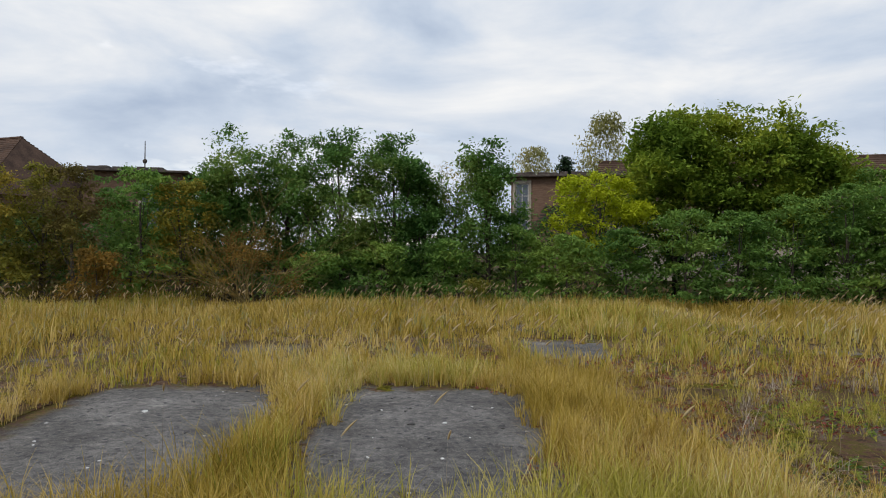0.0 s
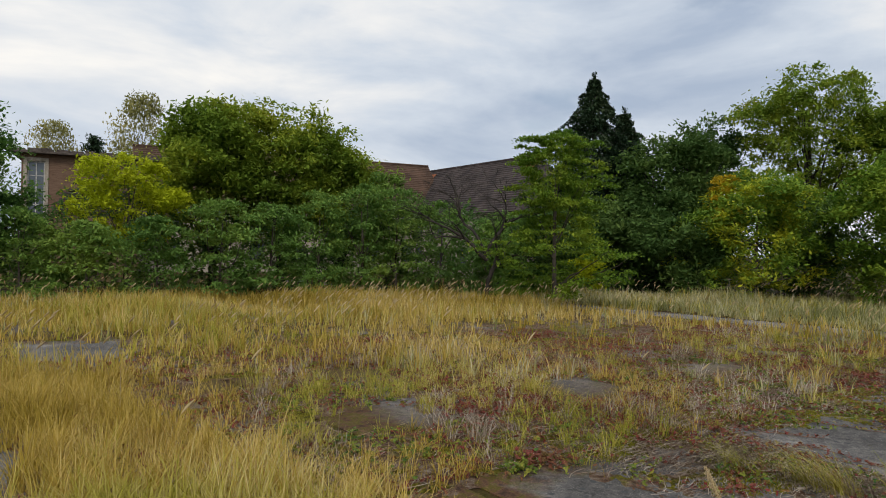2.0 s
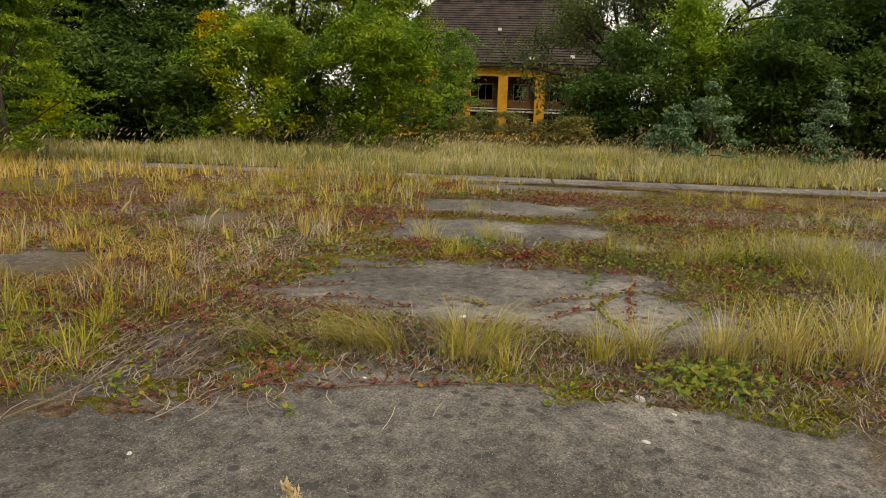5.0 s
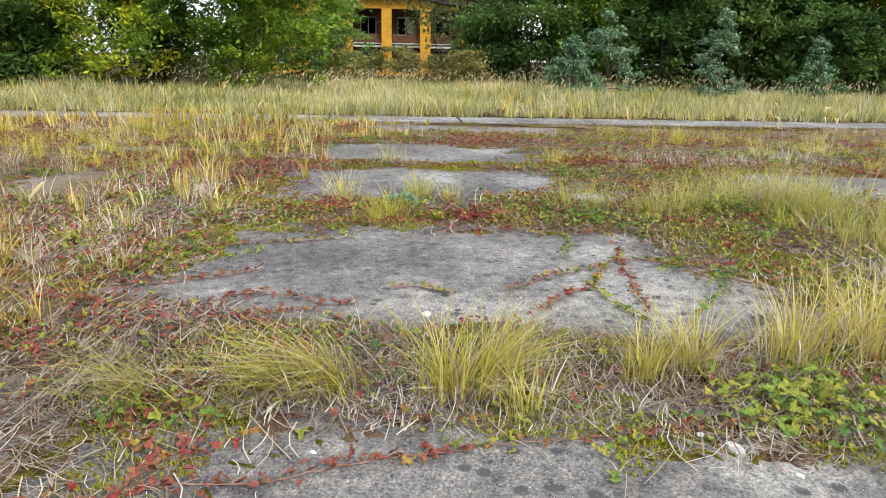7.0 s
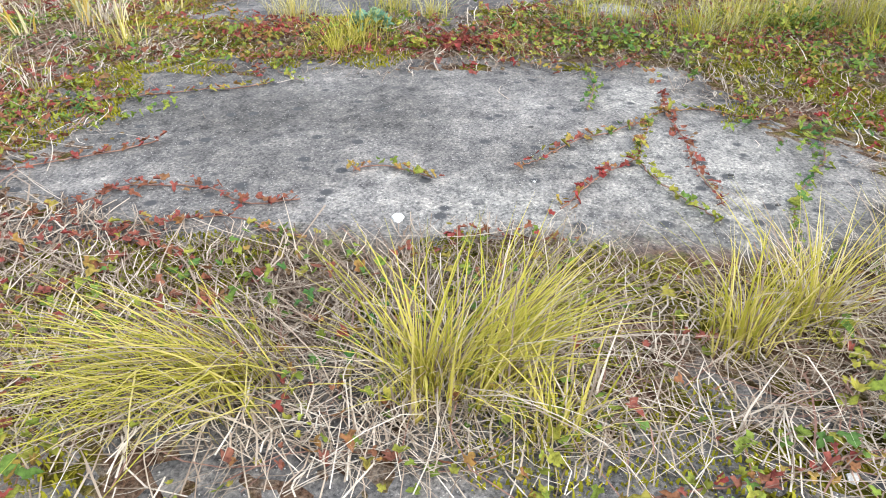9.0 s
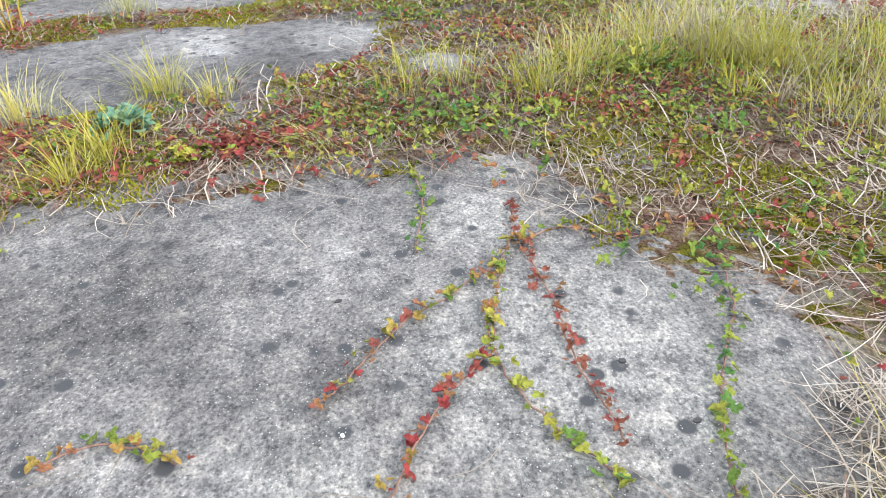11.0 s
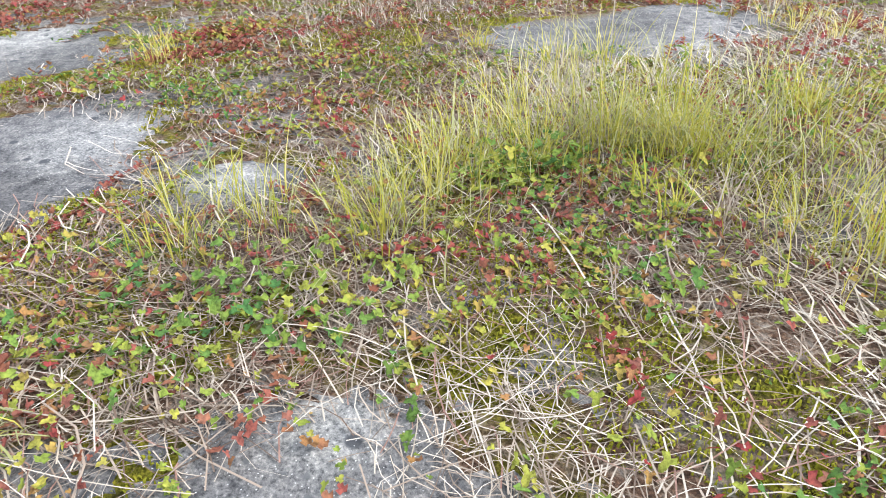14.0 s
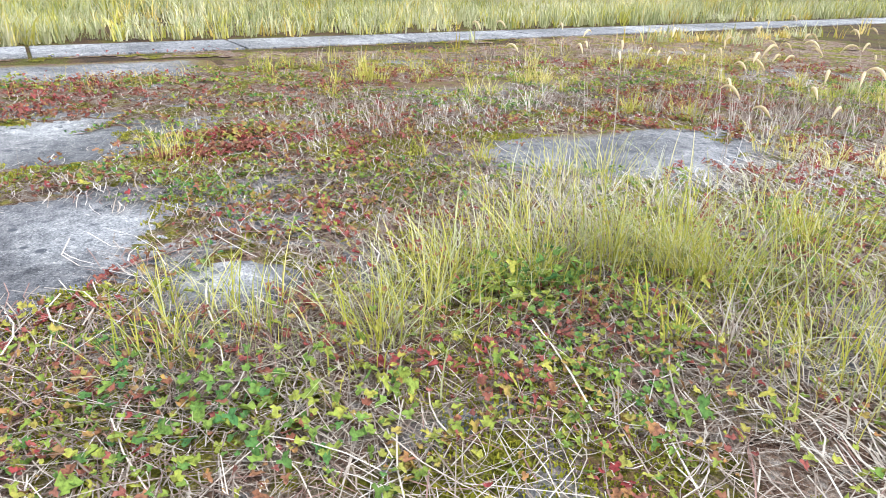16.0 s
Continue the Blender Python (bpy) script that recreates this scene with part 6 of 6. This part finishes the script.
for mat, label, pts in (
    (RED_LEAF, "red creeper runner across the bare slab", [(8.04, 2.09), (7.82, 2.11), (7.44, 2.1), (7.0, 2.06), (6.68, 2.02), (6.4, 2.01)]),
    (GREEN_LEAF, "green creeper runner across the bare slab", [(7.16, 2.31), (6.9, 2.33), (6.68, 2.28), (6.48, 2.16), (6.3, 2.0)]),
    (VINE_LEAF, "mixed red and yellow creeper runner on the slab", [(7.73, 2.15), (7.4, 2.22), (7.16, 2.31), (6.91, 2.38), (6.61, 2.56), (6.3, 2.76)]),
    (VINE_LEAF, "yellow-leaved creeper runner on the slab", [(7.5, 2.2), (7.3, 2.45), (7.07, 2.7), (6.85, 2.85), (6.7, 2.94)]),
    (GREEN_LEAF, "thin yellow-green runner on the slab", [(8.49, 2.53), (8.1, 2.54), (7.59, 2.56)]),
    (GREEN_LEAF, "green creeper runner beside the litter", [(7.47, 1.26), (6.93, 1.48), (6.34, 1.76), (6.0, 1.8)]),
    (VINE_LEAF, "short red and yellow runner on the slab", [(6.49, 3.74), (6.65, 3.65), (6.63, 3.44), (6.49, 3.32)]),
    (VINE_LEAF, "side runner with yellow leaves", [(7.63, 2.15), (7.79, 1.87), (7.57, 1.68), (7.74, 1.41)]),
    (RED_LEAF, "rusty creeper runner along the slab end", [(3.8, 4.4), (4.15, 4.12), (4.18, 3.81), (4.38, 3.5), (4.5, 3.2), (4.7, 2.89)]),
    (VINE_LEAF, "rusty and green runner along the slab end", [(4.5, 3.2), (4.7, 2.89), (4.82, 2.45), (4.98, 2.07), (5.09, 1.68), (5.2, 1.2)]),
    (RED_LEAF, "red runner over the grey slab", [(6.2, 5.7), (6.23, 5.43), (6.5, 5.1), (6.74, 4.83)]),
    (RED_LEAF, "red runner over straw on the slab", [(5.8, 5.2), (5.91, 4.95), (6.22, 4.7), (6.3, 4.4), (6.1, 4.15), (6.25, 3.83)]),
    (VINE_LEAF, "rusty runner beside the straw", [(5.75, 4.7), (5.95, 4.4), (6.0, 4.1), (5.9, 3.7)]),
    (VINE_LEAF, "mixed runner along the slab side", [(6.49, 6.08), (6.9, 5.8), (7.26, 5.55), (7.76, 4.56)]),
    (RED_LEAF, "red runner along the slab rim", [(8.2, 5.0), (8.5, 4.3), (8.72, 3.8), (8.7, 2.9)]),
    (RED_LEAF, "red runner edging the pale slab", [(9.5, 3.3), (10.2, 3.1), (10.75, 2.75), (11.0, 2.3), (11.1, 1.75)]),
    (RED_LEAF, "red runner through grey straw", [(12.2, 3.6), (12.5, 2.9), (12.75, 2.1), (12.3, 1.2)]),
    (VINE_LEAF, "rusty runner across matted straw", [(8.0, 1.75), (7.87, 1.6), (7.75, 1.41), (7.6, 0.95), (7.5, 0.6)])):
    vine(pts, mat, label)



def leaf_patch(a, b, ra, rb, count, mat, label, size=(0.03, 0.07), tall=0.07):
    """A low heap of leaves in the slab rows."""
    qa, qb = rng.normal(a, ra * 0.5, count), rng.normal(b, rb * 0.5, count)
    qx, qy = plan(qa, qb)
    v, f = creeper_leaves(qx, qy, 0.03 + np.abs(rng.normal(0, tall * 0.6, count)), rng.uniform(*size, count))
    stuff("leafy_weed", (v, f), mat, label, "weed")


leaf_patch(5.5, 0.45, 0.35, 0.5, 300, GREEN_LEAF, "green bramble leaves heaped at the slab end")
leaf_patch(5.3, 3.5, 0.2, 0.25, 60, GREEN_LEAF, "few green bramble leaves under grass")
leaf_patch(13.75, -0.1, 0.25, 0.7, 420, VINE_LEAF, "yellow-green weed leaves along the joint")
leaf_patch(13.2, 0.1, 0.12, 0.6, 200, RED_LEAF, "red creeper leaves edging the slab")
leaf_patch(9.9, -0.85, 0.25, 0.35, 260, GREEN_LEAF, "dark green weed leaves under the grass", tall=0.12)
leaf_patch(9.4, 0.6, 0.35, 0.9, 170, GREEN_LEAF, "green weed leaves beside grass stems", tall=0.1)
leaf_patch(9.6, 3.6, 0.2, 0.5, 160, VINE_LEAF, "yellow and brown weed leaves in the joint", tall=0.08)
leaf_patch(9.35, 1.9, 0.15, 0.5, 160, RED_LEAF, "red creeper leaves along the joint")
leaf_patch(9.3, 2.3, 0.12, 0.25, 70, GREEN_LEAF, "green weed leaves in the joint")
leaf_patch(4.0, 4.95, 0.25, 0.3, 120, RED_LEAF, "red creeper leaves at the slab side")
leaf_patch(3.6, 4.9, 0.15, 0.2, 80, GREEN_LEAF, "yellow-green bramble leaves at the slab side")

# clump of blue-green leaves in the joint
n = 60
az, el = rng.uniform(0, 2 * np.pi, n), rng.uniform(0.2, 1.2, n)
v, f = creeper_leaves(np.cos(az) * np.cos(el) * 0.16, np.sin(az) * np.cos(el) * 0.16, 0.03 + 0.14 * np.sin(el), rng.uniform(0.06, 0.10, n))
herb = tagged(new("herb", np_mesh("herb", v, f, BLUE_LEAF)), "clump of blue-green leaves in the joint", "plant")
herb.location = (9.2, 4.32, 0)

# pale flakes and stones on the slabs
FLAKE = make_plain("pale_flake", (0.5, 0.5, 0.48), (0.78, 0.77, 0.74), 9.0)
PEBBLE = make_plain("dark_pebble", (0.03, 0.03, 0.03), (0.08, 0.075, 0.07), 9.0)


def flake(x, y, size, mat, label, seed):
    r = random.Random(seed)
    bm = bmesh.new()
    k = 7
    ring = [(math.cos(i * 6.283 / k) * size * r.uniform(0.6, 1.1), math.sin(i * 6.283 / k) * size * 0.7 * r.uniform(0.6, 1.1)) for i in range(k)]
    lo = [bm.verts.new((px, py, 0)) for px, py in ring]
    hi = [bm.verts.new((px * 0.9, py * 0.9, size * 0.22)) for px, py in ring]
    bm.faces.new(hi)
    bm.faces.new(lo[::-1])
    for i in range(k):
        j = (i + 1) % k
        bm.faces.new((lo[i], lo[j], hi[j], hi[i]))
    ob = part("stone", bm, mat, None, "", pose(x, y, 0.0142, 0, 0, r.uniform(0, 360)))
    return tagged(ob, label, "stone", "stones on the slabs")


for k, (x, y, sz, mat) in enumerate(((4.9, 1.82, 0.05, FLAKE), (4.98, 1.95, 0.03, FLAKE), (4.5, 3.57, 0.018, FLAKE), (4.74, 1.61, 0.025, FLAKE), (4.3, 1.75, 0.03, FLAKE), (3.1, 4.2, 0.022, FLAKE),
                                     (6.14, 3.42, 0.045, FLAKE), (6.6, 2.85, 0.014, FLAKE), (-3.26, 8.09, 0.06, PEBBLE), (-2.85, 8.23, 0.05, FLAKE), (-7.0, 8.1, 0.06, FLAKE), (-4.4, 9.0, 0.03, FLAKE),
                                     (-2.3, 9.2, 0.03, FLAKE), (-3.6, 7.4, 0.02, FLAKE), (-6.2, 9.6, 0.04, PEBBLE), (-5.9, 7.2, 0.03, PEBBLE), (6.84, 1.9, 0.022, PEBBLE), (7.3, 2.9, 0.02, PEBBLE), (6.55, 1.75, 0.02, PEBBLE))):
    flake(x, y, sz, mat, "pale flake of paint or stone on the slab" if mat is FLAKE else "small dark stone lying on the slab", k)

for k in range(70):
    a, b = (rng.uniform(-3.0, -0.3), rng.uniform(6.0, 10.8)) if k % 2 else (rng.uniform(-7.0, -3.9), rng.uniform(6.0, 10.8))
    x, y = plan(a, b)
    flake(x, y, rng.uniform(0.012, 0.035), PEBBLE if k % 3 else FLAKE, "small dark crumb lying on the slab" if k % 3 else "small pale chip lying on the slab", 100 + k)


# ---- moss cushions ----
x, y = scatter(330000, 3.0, 14.0, -2.5, 6.5)
swell = mossy(x, y)
ok = swell > 0.05
x, y, swell = x[ok], y[ok], swell[ok]
m = len(x)
stuff("moss", blades(x, y, rng.uniform(0.004, 0.010, m) + 0.005 * swell, rng.uniform(0.007, 0.015, m), rng.uniform(0.4, 1.6, m), z=0.019 + 0.008 * swell), MOSS, "yellow-green moss cushions along the joints", "moss")
